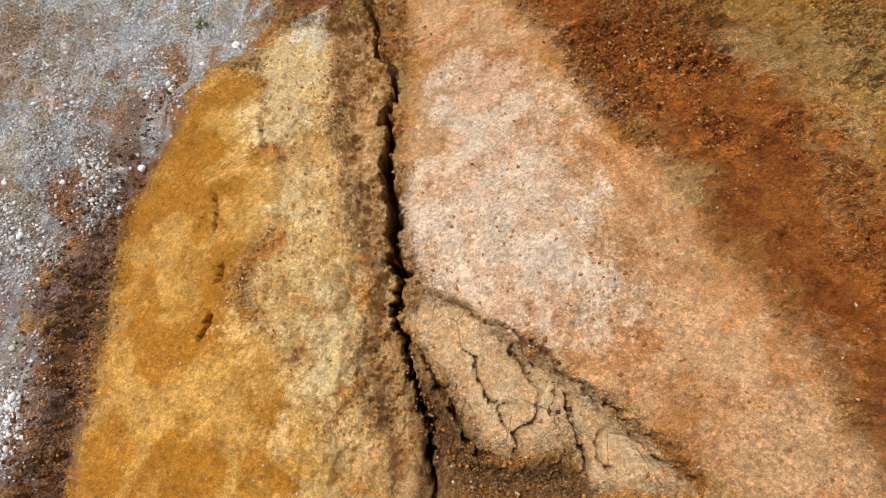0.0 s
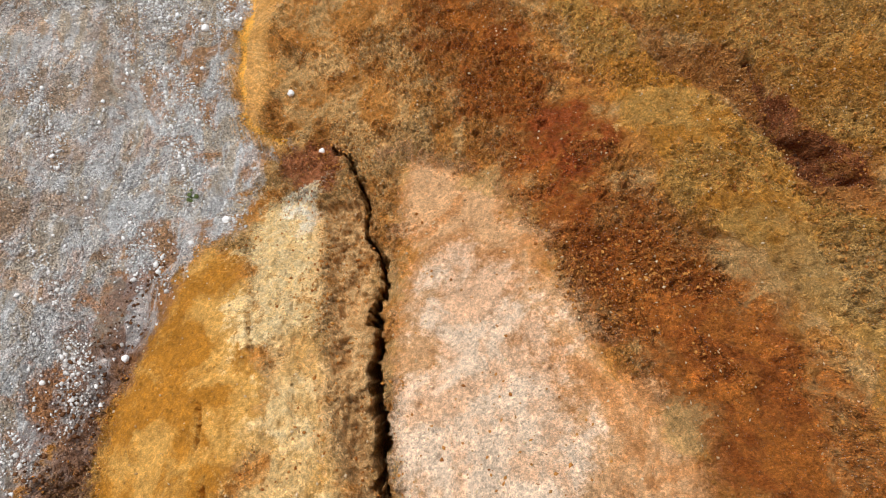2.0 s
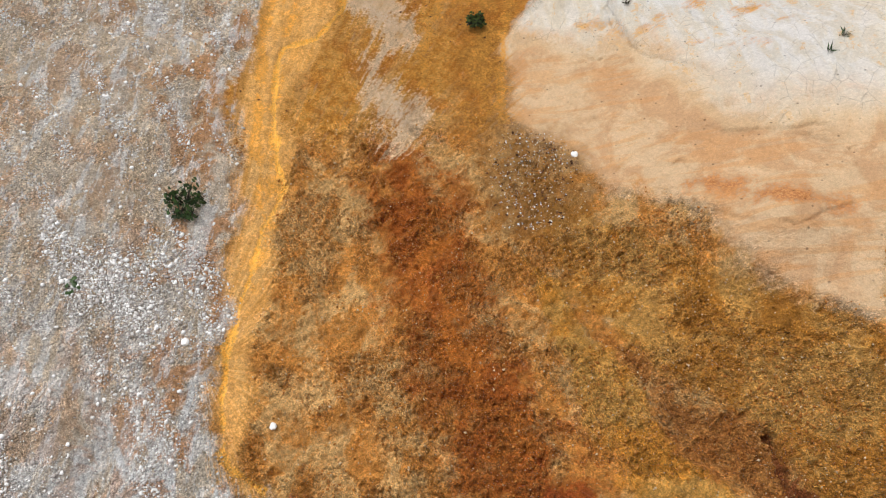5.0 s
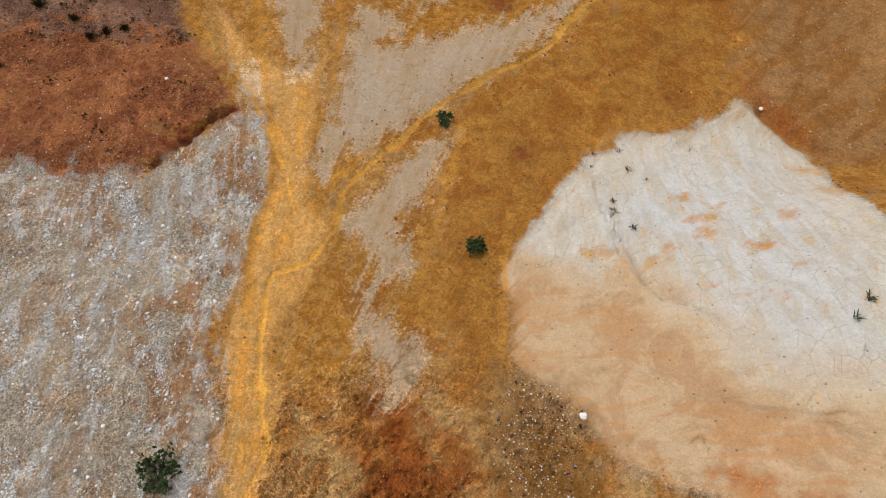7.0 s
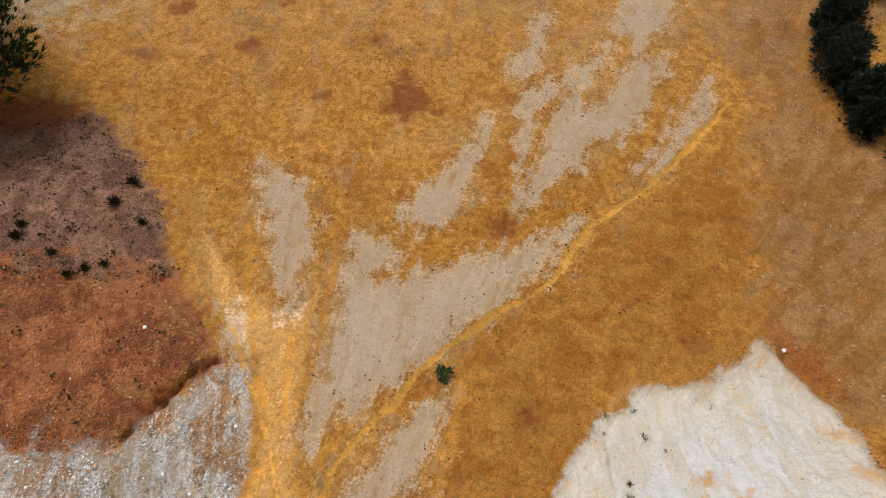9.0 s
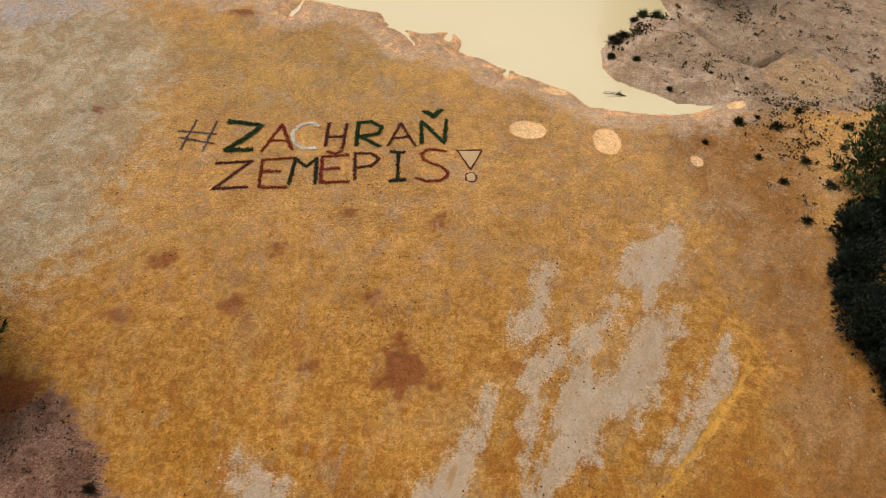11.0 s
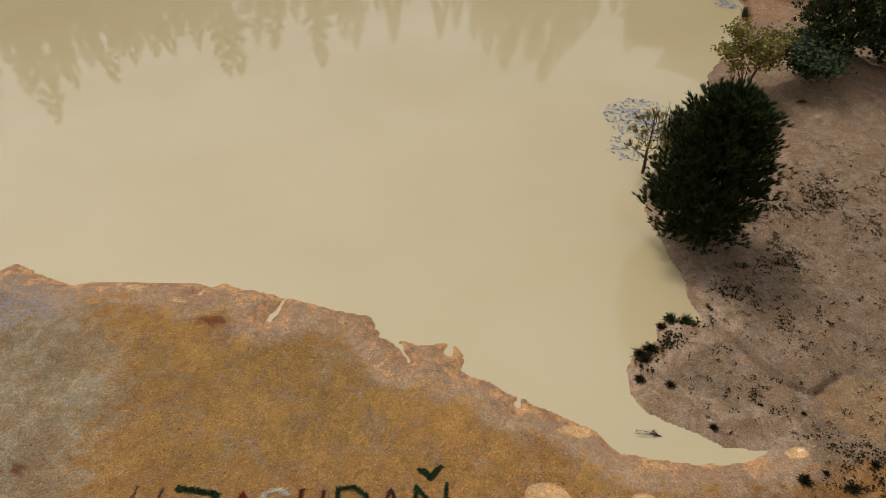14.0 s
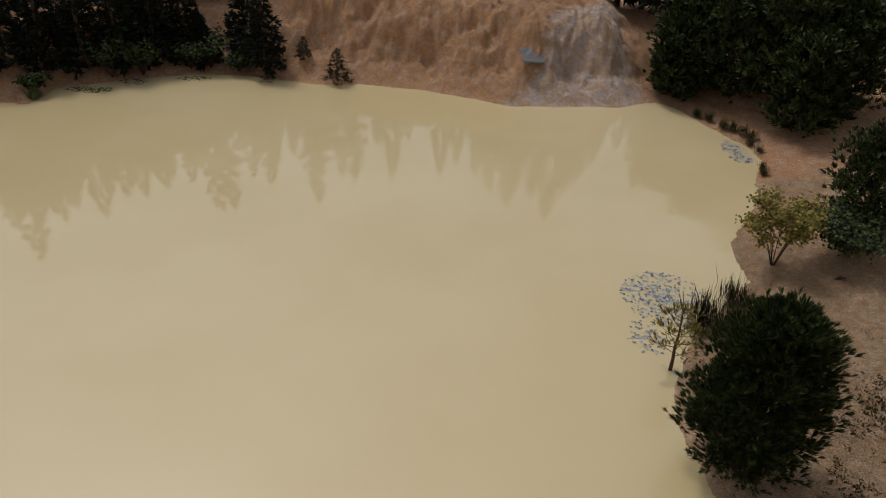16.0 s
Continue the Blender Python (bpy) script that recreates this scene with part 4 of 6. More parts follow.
PAINT = [  # zone, first and second colour, the noise between them, wander and softness of its edge, opacity
    ("text_plain", (218, 166, 98), (204, 146, 82), n_patch, 1.6, 2.0, 0.8),
    ("hillside", (210, 144, 70), (222, 176, 114), n_patch, 0.7, 0.5, 1.0),
    ("rust", (158, 82, 28), (190, 114, 44), n_patch, 0.8, 0.5, 0.9),
    ("rust_deep", (140, 58, 26), (168, 86, 38), n_mid, 0.6, 0.4, 0.85),
    ("mustard", (200, 138, 54), (208, 158, 82), n_patch, 0.3, 0.12, 0.95),
    ("mustard_pale", (204, 166, 106), (188, 142, 78), n_mott, 0.5, 0.4, 0.8),
    ("olive", (188, 128, 52), (204, 154, 82), n_patch, 0.35, 0.15, 1.0),
    ("apron", (192, 154, 116), (204, 174, 138), n_patch, 0.4, 0.3, 1.0),
    ("rustline", (170, 104, 54), (196, 140, 88), n_fine, 0.35, 0.2, 0.85),
    ("white", (208, 205, 201), (201, 194, 182), n_slant, 0.5, 0.5, 1.0),
    ("gravel", (206, 205, 204), (194, 180, 162), n_slant, 0.6, 0.2, 1.0),
    ("left_gully", (128, 84, 66), (168, 132, 110), n_mott, 0.9, 0.4, 0.7),
    ("ridge", (196, 138, 86), (212, 166, 120), n_patch, 0.5, 0.25, 1.0),
    ("ridge_pale", (222, 184, 150), (228, 204, 178), n_patch, 0.6, 0.3, 0.85),
    ("ochre", (178, 120, 40), (208, 158, 82), n_patch, 0.4, 0.2, 1.0),
    ("cream", (224, 188, 128), (204, 156, 86), n_patch, 0.9, 0.35, 0.95),
    ("cream_pale", (234, 208, 158), (222, 188, 130), n_mott, 0.6, 0.25, 0.9),
    ("redcap", (150, 84, 48), (176, 112, 72), n_mott, 0.3, 0.15, 0.9),
    ("whitecap", (240, 228, 204), (224, 196, 150), n_mott, 0.5, 0.12, 0.95),
    ("bank", (196, 150, 96), (214, 176, 124), n_mott, 0.3, 0.2, 1.0),
    ("slump", (222, 188, 146), (206, 166, 120), n_mott, 0.1, 0.05, 1.0),
    ("pit", (138, 94, 56), (164, 122, 76), n_fine, 0.15, 0.12, 1.0),
    ("dark_gully", (168, 104, 48), (190, 132, 70), n_mott, 0.3, 0.15, 0.9),
    ("gully_core", (138, 76, 42), (160, 100, 60), n_mott, 0.25, 0.1, 0.95),
    ("fan_right", (178, 112, 40), (198, 140, 62), n_patch, 0.9, 0.5, 0.9),
    ("flow", (208, 160, 96), (190, 136, 66), n_clay, 0.5, 0.2, 0.8),
    ("orange", (190, 122, 38), (206, 148, 62), n_mott, 0.5, 0.2, 0.6),
    ("clay", (222, 200, 174), (210, 176, 136), n_clay, 1.0, 0.3, 0.88),
    ("strand", (220, 158, 72), (206, 142, 56), n_fine, 0.16, 0.06, 0.6),
    ("rill", (234, 178, 88), (222, 158, 64), n_fine, 0.06, 0.03, 0.95),
    ("rightbank", (168, 114, 58), (186, 138, 86), n_fan2, 0.9, 0.7, 0.9),
    ("sand_left", (204, 184, 152), (184, 152, 108), n_patch, 1.8, 1.4, 0.9),
    ("moss", (196, 152, 84), (188, 150, 104), n_patch, 1.2, 1.2, 0.5),
    ("lilac_bank", (200, 188, 186), (184, 154, 118), n_mott, 0.8, 0.4, 0.9),
    ("mud", (176, 146, 120), (192, 158, 124), n_patch, 0.9, 0.6, 0.8),
    ("shore", (230, 172, 114), (164, 128, 102), n_patch, 0.9, 0.2, 0.75),
    ("eastbank", (184, 156, 128), (164, 134, 104), n_patch, 0.6, 0.3, 1.0),
    ("far", (196, 160, 132), (194, 144, 104), n_patch, 0.5, 0.5, 1.0),
    ("far_pale", (210, 194, 186), (202, 170, 142), n_patch, 0.9, 0.8, 0.9),
    ("scrub", (166, 124, 100), (138, 98, 76), n_patch, 0.4, 0.2, 1.0),
    ("redmound", (180, 114, 70), (154, 90, 54), n_patch, 0.9, 0.45, 1.0),
    ("rubble_dark", (130, 88, 40), (164, 124, 74), n_mott, 0.8, 0.6, 0.65),
    ("spot", (130, 62, 32), (156, 90, 44), n_mott, 0.5, 0.2, 0.7),
    ("sand_patch", (198, 162, 118), (186, 148, 108), n_wide, 0.12, 0.08, 0.9),
    ("puddle", (226, 180, 124), (218, 172, 118), n_wide, 0.03, 0.05, 0.9),
]
split = {}
for name, c1, c2, by, wander, soft, opacity in PAINT:
    if name == "white":  # crisp rim, but a soft passage to the apron below
        near_apron = G.ramp(chan["apron"], -0.5, 0.2)
        f = G.math("MINIMUM", edge(name, 0.16, 0.1), G.math("MAXIMUM", G.ramp(G.math("MULTIPLY_ADD", n_patch, 1.6, chan["white"]), 0.7, 2.2), G.math("SUBTRACT", 1.0, near_apron)))
    else:
        f = edge(name, wander, soft, n_clay if name in ("clay", "flow", "orange") else n_braid if name in ("fan_right", "rightbank") else None)
    f = G.math("MULTIPLY", f, opacity) if opacity < 1 else f
    if by not in split:
        split[by] = G.ramp(by, 0.43, 0.57)
    color = G.mix(f, color, srgb(*c1))
    color = G.mix(G.math("MULTIPLY", f, split[by]), color, srgb(*c2))
on_plain = G.math("MULTIPLY", G.ramp(chan["text_plain"], -2.4, 0.4), G.ramp(chan["mud"], 0.2, -0.6))
color = G.mix(G.math("MULTIPLY", G.math("MULTIPLY", on_plain, G.ramp(n_patch, 0.5, 0.62)), 0.4), color, srgb(202, 172, 136))
color = G.mix(G.math("MULTIPLY", G.math("MULTIPLY", on_plain, G.ramp(n_mott, 0.54, 0.64)), 0.4), color, srgb(178, 106, 44))
# thin pale wash streaks round the clay flats, ochre ones across them
wash = G.math("MULTIPLY", G.ramp(n_clay, 0.54, 0.6), G.ramp(chan["clay"], -0.9, -0.05))
wash = G.math("MULTIPLY", wash, G.ramp(chan["hillside"], -0.4, -1.6))
off_rill = G.ramp(chan["rill"], -0.01, -0.09)
wash = G.math("MULTIPLY", G.math("MULTIPLY", wash, off_rill), G.ramp(chan["fan_right"], 0.3, -0.3))
color = G.mix(G.math("MULTIPLY", wash, 0.55), color, srgb(206, 180, 152))
across = G.math("MULTIPLY", G.math("MULTIPLY", G.ramp(n_clay, 0.55, 0.62), off_rill), G.ramp(chan["clay"], -0.1, 0.3))
color = G.mix(G.math("MULTIPLY", across, 0.6), color, srgb(198, 142, 72))
# yellow and rust stains on the white clay, grains and dirt everywhere
stain = G.math("MULTIPLY", G.math("MULTIPLY", G.ramp(n_slant, 0.55, 0.62), G.ramp(n_mott, 0.52, 0.58)), G.ramp(chan["white"], 0.0, 0.4))
color = G.mix(G.math("MULTIPLY", stain, 0.5), color, srgb(204, 152, 70))
cream_in = G.math("MULTIPLY", G.ramp(chan["white"], 2.2, 0.3), G.ramp(chan["white"], -0.1, 0.1))
color = G.mix(G.math("MULTIPLY", cream_in, 0.35), color, srgb(214, 190, 152))
peach = G.math("MULTIPLY", G.ramp(n_strata, 0.5, 0.6), G.ramp(chan["apron"], -0.1, 0.3))
color = G.mix(G.math("MULTIPLY", G.math("MULTIPLY", peach, G.ramp(chan["white"], 0.1, -0.3)), 0.45), color, srgb(200, 146, 92))
rim = G.math("MULTIPLY", G.math("MULTIPLY", G.ramp(chan["white"], -1.1, -0.2), G.ramp(chan["white"], 0.15, -0.1)), G.ramp(chan["rightbank"], -0.3, 0.3))
color = G.mix(G.math("MULTIPLY", rim, 0.7), color, srgb(176, 92, 36))
in_sand = G.math("MULTIPLY", G.ramp(apart.outputs[1], 5.0, 12.0), G.ramp(chan["gravel"], -0.1, 0.2))
color = G.mix(G.math("MULTIPLY", G.math("MULTIPLY", in_sand, G.ramp(chan["redmound"], 0.1, -0.2)), 0.72), color, srgb(198, 176, 148))
# the gravel: rusty patches near its edge, pale drifts down the slope
in_gravel = G.math("MULTIPLY", G.ramp(chan["gravel"], -0.1, 0.25), G.ramp(chan["redmound"], 0.1, -0.1))
orange = G.math("MULTIPLY", G.ramp(n_patch, 0.47, 0.56), G.ramp(chan["gravel"], 2.4, 0.6, 0.45, 1.0))
color = G.mix(G.math("MULTIPLY", G.math("MULTIPLY", orange, in_gravel), 0.75), color, srgb(180, 122, 66))
n_drift = G.noise(G.mapped(at, (2.2, 0.7, 1), -34), 1.5, 6, 0.66, 0.4)
drift = G.math("MULTIPLY", G.ramp(n_drift, 0.52, 0.6), in_gravel)
color = G.mix(G.math("MULTIPLY", drift, 0.55), color, srgb(228, 229, 230))
soil = G.math("MULTIPLY", G.ramp(n_mott, 0.55, 0.64), G.ramp(chan["redmound"], -0.05, 0.2))
color = G.mix(G.math("MULTIPLY", soil, 0.35), color, srgb(178, 124, 88))
calm = G.math("MAXIMUM", G.math("MAXIMUM", chan["white"], chan["apron"]), G.math("MAXIMUM", chan["ochre"], chan["flow"]))
calm = G.math("MAXIMUM", G.ramp(calm, -0.1, 0.3), G.ramp(chan["mud"], -0.3, 0.3))
pale_calm = G.ramp(G.math("MAXIMUM", G.math("MAXIMUM", chan["white"], chan["apron"]), chan["clay"]), -0.1, 0.3)
firm = G.math("MAXIMUM", G.math("MAXIMUM", chan["ridge"], chan["slump"]), G.math("MAXIMUM", chan["cream"], chan["bank"]))
calm = G.math("MAXIMUM", calm, G.math("MULTIPLY", G.ramp(firm, -0.1, 0.2), 0.8))
rough_at = G.math("MAXIMUM", G.math("MAXIMUM", G.ramp(chan["hillside"], -1.5, 0.5), G.ramp(G.math("MAXIMUM", chan["redmound"], chan["scrub"]), -0.1, 0.2)), G.ramp(chan["gravel"], -0.1, 0.2))
rough_at = G.math("MULTIPLY", rough_at, G.math("MULTIPLY_ADD", calm, -0.8, 1.0))
# loose crumbs lie in patches, with smeared clay between them
loose_at = G.math("MULTIPLY_ADD", fine_c, 0.5, chan["loose"])
rough_at = G.math("MAXIMUM", rough_at, G.ramp(chan["text_plain"], -0.5, 0.6, 0.0, 0.45))
rough_at = G.math("MULTIPLY", rough_at, G.ramp(loose_at, -0.2, 0.25, 0.28, 1.2))


def swing(n, plain, rugged):
    """A brightness that swings about one, more on rugged ground."""
    amount = G.math("MULTIPLY_ADD", rough_at, rugged - plain, plain)
    amount = G.math("MULTIPLY", amount, G.math("MULTIPLY_ADD", pale_calm, -0.68, 1.0))
    return G.math("MULTIPLY_ADD", G.math("MULTIPLY_ADD", n, 2.0, -1.0), amount, 1.0)


def full(n):
    """Noise stretched to its full range."""
    return G.ramp(n, 0.34, 0.66, smooth=False)



w_fine, w_mott, w_grain = full(n_fine), full(n_mott), full(n_grain)
tone = G.math("MULTIPLY", swing(w_fine, 0.25, 0.3), swing(w_mott, 0.17, 0.14))
tone = G.math("MULTIPLY", tone, swing(w_grain, 0.18, 0.24))
tone = G.math("MULTIPLY", tone, swing(full(n_mid), 0.12, 0.12))
tone = G.math("MULTIPLY", tone, swing(full(n_wide), 0.08, 0.05))
tone = G.math("MULTIPLY", tone, 1.06)
crumb = G.cells(at, 34.0)
crumb_tone = G.n.new("ShaderNodeSeparateColor")
G.l.new(crumb.outputs["Color"], crumb_tone.inputs[0])
tone = G.math("MULTIPLY", tone, swing(crumb_tone.outputs[0], 0.12, 0.34))
# small pits: one mask both darkens the colour and sinks the bump
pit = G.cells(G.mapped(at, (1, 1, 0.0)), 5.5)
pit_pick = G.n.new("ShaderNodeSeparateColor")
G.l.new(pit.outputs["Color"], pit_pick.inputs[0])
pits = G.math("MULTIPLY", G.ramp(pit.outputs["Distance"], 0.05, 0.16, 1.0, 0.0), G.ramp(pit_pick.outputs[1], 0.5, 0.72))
bit = G.cells(G.mapped(at, (1, 1, 0.0)), 13.0)
bit_pick = G.n.new("ShaderNodeSeparateColor")
G.l.new(bit.outputs["Color"], bit_pick.inputs[0])
bits = G.math("MULTIPLY", G.ramp(bit.outputs["Distance"], 0.12, 0.22, 1.0, 0.0), G.math("MULTIPLY", G.ramp(bit_pick.outputs[0], 0.7, 0.75), G.ramp(n_patch, 0.46, 0.56)))
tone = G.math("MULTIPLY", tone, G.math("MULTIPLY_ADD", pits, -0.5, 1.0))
tone = G.math("MULTIPLY", tone, G.math("MULTIPLY_ADD", bits, G.math("MULTIPLY_ADD", pale_calm, 0.3, -0.42), 1.0))
# drying cracks without depth: the shade inside them is painted as dark lines
dry = G.cells(G.mapped(G.mix(0.22, at, G.n.new("ShaderNodeTexNoise").outputs["Color"]), (1.6, 1.0, 1.0)), 2.2, "DISTANCE_TO_EDGE")
crack_shade = G.math("MULTIPLY", G.ramp(dry.outputs["Distance"], 0.0, 0.03, 1.0, 0.0), G.ramp(n_mid, 0.47, 0.55))
crack_shade = G.math("MULTIPLY", crack_shade, G.math("ADD", G.ramp(chan["slump"], -0.05, 0.1), G.ramp(chan["white"], 0.0, 0.3, 0.0, 0.4)))
tone = G.math("MULTIPLY", tone, G.math("MULTIPLY_ADD", crack_shade, -0.55, 1.0))
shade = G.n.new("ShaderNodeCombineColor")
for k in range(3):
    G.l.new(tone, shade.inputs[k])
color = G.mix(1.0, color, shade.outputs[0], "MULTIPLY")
pebble = G.cells(at, 26.0)
speck = G.math("MULTIPLY", G.ramp(pebble.outputs["Distance"], 0.0, 0.22, 1.0, 0.0), G.ramp(G.noise(at, 9.0, 2), 0.55, 0.7))
color = G.mix(G.math("MULTIPLY", speck, 0.4), color, srgb(224, 206, 180))
chip = G.math("MULTIPLY", G.ramp(crumb.outputs["Distance"], 0.12, 0.3, 1.0, 0.0), G.ramp(crumb_tone.outputs[1], 0.72, 0.8))
chip_at = G.math("MAXIMUM", G.math("MULTIPLY", in_gravel, G.ramp(n_drift, 0.44, 0.58, 0.15, 1.0)), G.math("MULTIPLY", rough_at, 0.6))
color = G.mix(G.math("MULTIPLY", chip, G.math("MULTIPLY", chip_at, 0.75)), color, srgb(240, 234, 226))
bump_h = G.math("MULTIPLY_ADD", w_fine, 0.3, G.math("MULTIPLY", w_grain, 0.1))
bump_h = G.math("MULTIPLY_ADD", w_mott, 0.7, bump_h)
bump_h = G.math("MULTIPLY_ADD", crumb.outputs["Distance"], G.math("MULTIPLY_ADD", rough_at, -0.5, -0.15), bump_h)
bump_h = G.math("MULTIPLY_ADD", bit.outputs["Distance"], G.math("MULTIPLY_ADD", rough_at, -0.6, -0.2), bump_h)
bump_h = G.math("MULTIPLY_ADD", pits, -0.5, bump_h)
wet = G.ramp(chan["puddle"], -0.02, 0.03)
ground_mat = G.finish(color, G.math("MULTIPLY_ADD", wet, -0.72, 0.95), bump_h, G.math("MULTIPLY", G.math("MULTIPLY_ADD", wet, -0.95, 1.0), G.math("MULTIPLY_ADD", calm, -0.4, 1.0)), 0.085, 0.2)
gm.materials.append(ground_mat)
ground = tagged(new("ground", gm), "eroded ochre and white clay ground with gullies", "ground", kind="structure")

# ---- the lake ----
W = Nodes("milky_water")
w_at = W.place()
w_n = W.noise(w_at, 0.06, 3)
water_color = W.mix(W.ramp(w_n, 0.35, 0.65), srgb(220, 199, 152), srgb(226, 206, 162))
ripple = W.noise(W.mapped(w_at, (1.0, 1.6, 1)), 2.2, 3)
water_mat = W.finish(water_color, 0.03, ripple, 0.008, 0.02, 0.68, IOR=1.72)
lb = bmesh.new()
lv = [lb.verts.new(p) for p in ((-75, 38, 0), (40, 38, 0), (40, 112, 0), (-75, 112, 0))]
lb.faces.new(lv)
lake = part("water", lb, water_mat)
tagged(lake, "still milky yellow pond water", "water", kind="structure")

# ---- plants ----
def grain_mat(name, c1, c2, rough=0.85, scale=25.0, spec=0.2, bump=0.3):
    """Two colours mixed by piece and by a fine noise."""
    m = Nodes(name)
    at = m.place()
    geo = m.n.new("ShaderNodeNewGeometry")
    f = m.math("ADD", m.math("MULTIPLY", geo.outputs["Random Per Island"], 0.7), m.math("MULTIPLY", m.noise(at, scale, 4), 0.4))
    return m.finish(m.mix(m.ramp(f, 0.15, 0.85), srgb(*c1), srgb(*c2)), rough, m.noise(at, scale * 2, 4), bump, 0.01, spec)


bark = grain_mat("grey_bark", (74, 60, 50), (104, 84, 66), 0.9, 14)
pine_needles = grain_mat("dark_pine_needles", (10, 16, 7), (70, 84, 36), 0.6, 3, 0.3, 0)
spruce_needles = grain_mat("dark_spruce_needles", (12, 18, 12), (28, 38, 20), 0.6, 3, 0.3, 0)
yellow_leaves = grain_mat("yellow_green_leaves", (86, 84, 32), (142, 124, 52), 0.6, 3, 0.3, 0)
green_leaves = grain_mat("dark_green_leaves", (26, 46, 20), (58, 84, 36), 0.5, 6, 0.4, 0)
dry_twigs = grain_mat("dark_dry_twigs", (52, 44, 38), (86, 76, 66), 0.9, 10)
reed_green = grain_mat("reed_green", (46, 62, 30), (92, 104, 52), 0.6, 5, 0.3, 0)
heather = grain_mat("dark_heather", (42, 38, 26), (78, 70, 42), 0.9, 8, 0.1, 0)


class Pieces:
    """Collects triangles and quads of one mesh."""

    def __init__(self):
        self.v, self.f = [], []

    def tube(self, points, radii, sides=5):
        start = len(self.v)
        pts = [Vector(p) for p in points]
        for k, p in enumerate(pts):
            d = (pts[min(k + 1, len(pts) - 1)] - pts[max(k - 1, 0)]).normalized()
            a = d.cross(Vector((0.3, 0.2, 1.0)) if abs(d.z) < 0.9 else Vector((1, 0, 0))).normalized()
            b = d.cross(a)
            for s in range(sides):
                w = 2 * math.pi * s / sides
                self.v.append(tuple(p + (a * math.cos(w) + b * math.sin(w)) * radii[k]))
        for k in range(len(pts) - 1):
            for s in range(sides):
                i, j = start + k * sides + s, start + k * sides + (s + 1) % sides
                self.f.append((i, j, j + sides, i + sides))
        tip = len(self.v)
        self.v.append(tuple(pts[-1]))
        for s in range(sides):
            self.f.append((tip - sides + s, tip - sides + (s + 1) % sides, tip))

    def blade(self, root, way, side, length, width):
        """A narrow leaf that bends: two triangles and a tip."""
        i = len(self.v)
        mid = root + way * length * 0.5
        tip = root + way * length + Vector((0, 0, -0.08 * length))
        self.v += [tuple(root), tuple(mid + side * width), tuple(mid - side * width), tuple(tip)]
        self.f += [(i, i + 1, i + 2), (i + 1, i + 3, i + 2)]

    def tuft(self, at, axis, length, blades, rng, width=0.05, open_to=0.9):
        axis = axis.normalized()
        a = axis.orthogonal().normalized()
        b = axis.cross(a)
        for k in range(blades):
            w = rng.uniform(0, 2 * math.pi)
            o = rng.uniform(0.1, open_to)
            radial = a * math.cos(w) + b * math.sin(w)
            way = (axis * math.cos(o) + radial * math.sin(o)).normalized()
            side = way.cross(axis + radial * 0.3).normalized()
            self.blade(at, way, side, length * rng.uniform(0.7, 1.15), length * width)

    def make(self, name, mat, parent=None, label="", smooth=False):
        return raw(name, self.v, self.f, mat, parent, label, smooth)


def conifer(name, x, y, height, radius, label, seed, limbs=60, tufts=34, tuft=0.34, cone=False, group="", foliage=None, blades=9, turn=0.0, low=0.06, wide=0.05, wander=0.9):
    rng = random.Random(seed)
    tree = thing(name, x, y, level(x, y) - 0.05, label, "tree", group, turn)
    trunk = Pieces()
    bend = [Vector((rng.uniform(-1, 1) * 0.02 * height, rng.uniform(-1, 1) * 0.02 * height, 0)) * k for k in range(6)]
    line = [Vector((0, 0, height * 0.97 * k / 5)) + bend[k] * 0.3 for k in range(6)]
    trunk.tube(line, [height * 0.022 * (1 - k / 5.4) + 0.015 for k in range(6)], 7)
    trunk.make("trunk", bark, tree, smooth=True)
    wood, crown = Pieces(), Pieces()
    for i in range(limbs):
        f = low + (0.98 - low) * ((i + rng.random() * 0.8) / limbs) ** 0.9
        if cone:
            reach = radius * (1.0 - f) ** 0.95 + 0.05
            rise = -0.12 + 0.5 * f
        else:
            reach = radius * max(0.1, (1 - ((f - 0.36) / 0.66) ** 2)) ** 0.5
            rise = 0.15 + 0.75 * f
        reach *= rng.uniform(0.72, 1.08)
        az = i * 2.39996 + rng.uniform(-0.3, 0.3)
        root = line[0].lerp(line[5], min(f, 0.97)) * 1.0
        root.z = height * f * 0.93
        way = Vector((math.cos(az), math.sin(az), rise)).normalized()
        tip = root + way * reach
        tip.z = min(tip.z, height)
        bow = (root + tip) / 2 + Vector((0, 0, -0.06 * reach))
        wood.tube([root, bow, tip], [0.012 * reach + 0.008, 0.008 * reach + 0.006, 0.004], 4)
        for k in range(max(4, int(tufts * (0.35 + 0.65 * reach / radius)))):
            s = 0.3 + 0.72 * rng.random() ** 0.7
            base = root.lerp(tip, s) + Vector((0, 0, -0.12 * reach * s * (1 - s)))
            spread_at = (0.10 + 0.22 * reach * (0.35 + 0.5 * s)) * (0.8 if cone else 1.0)
            off = Vector((rng.gauss(0, 1), rng.gauss(0, 1), rng.gauss(0, 0.55))) * spread_at * 0.55
            axis = way * 0.6 + Vector((off.x, off.y, off.z)).normalized() * 0.5 + Vector((0, 0, 0.2 if cone else 0.75))
            crown.tuft(base + off, axis, tuft * rng.uniform(0.75, 1.2) * (1.15 - 0.65 * f if cone else 1.0), blades, rng, wide, wander)
    tagged(wood.make("branchwork", bark, tree), kind="stuff")
    tagged(crown.make("crown", foliage or (spruce_needles if cone else pine_needles), tree), kind="stuff")
    return tree


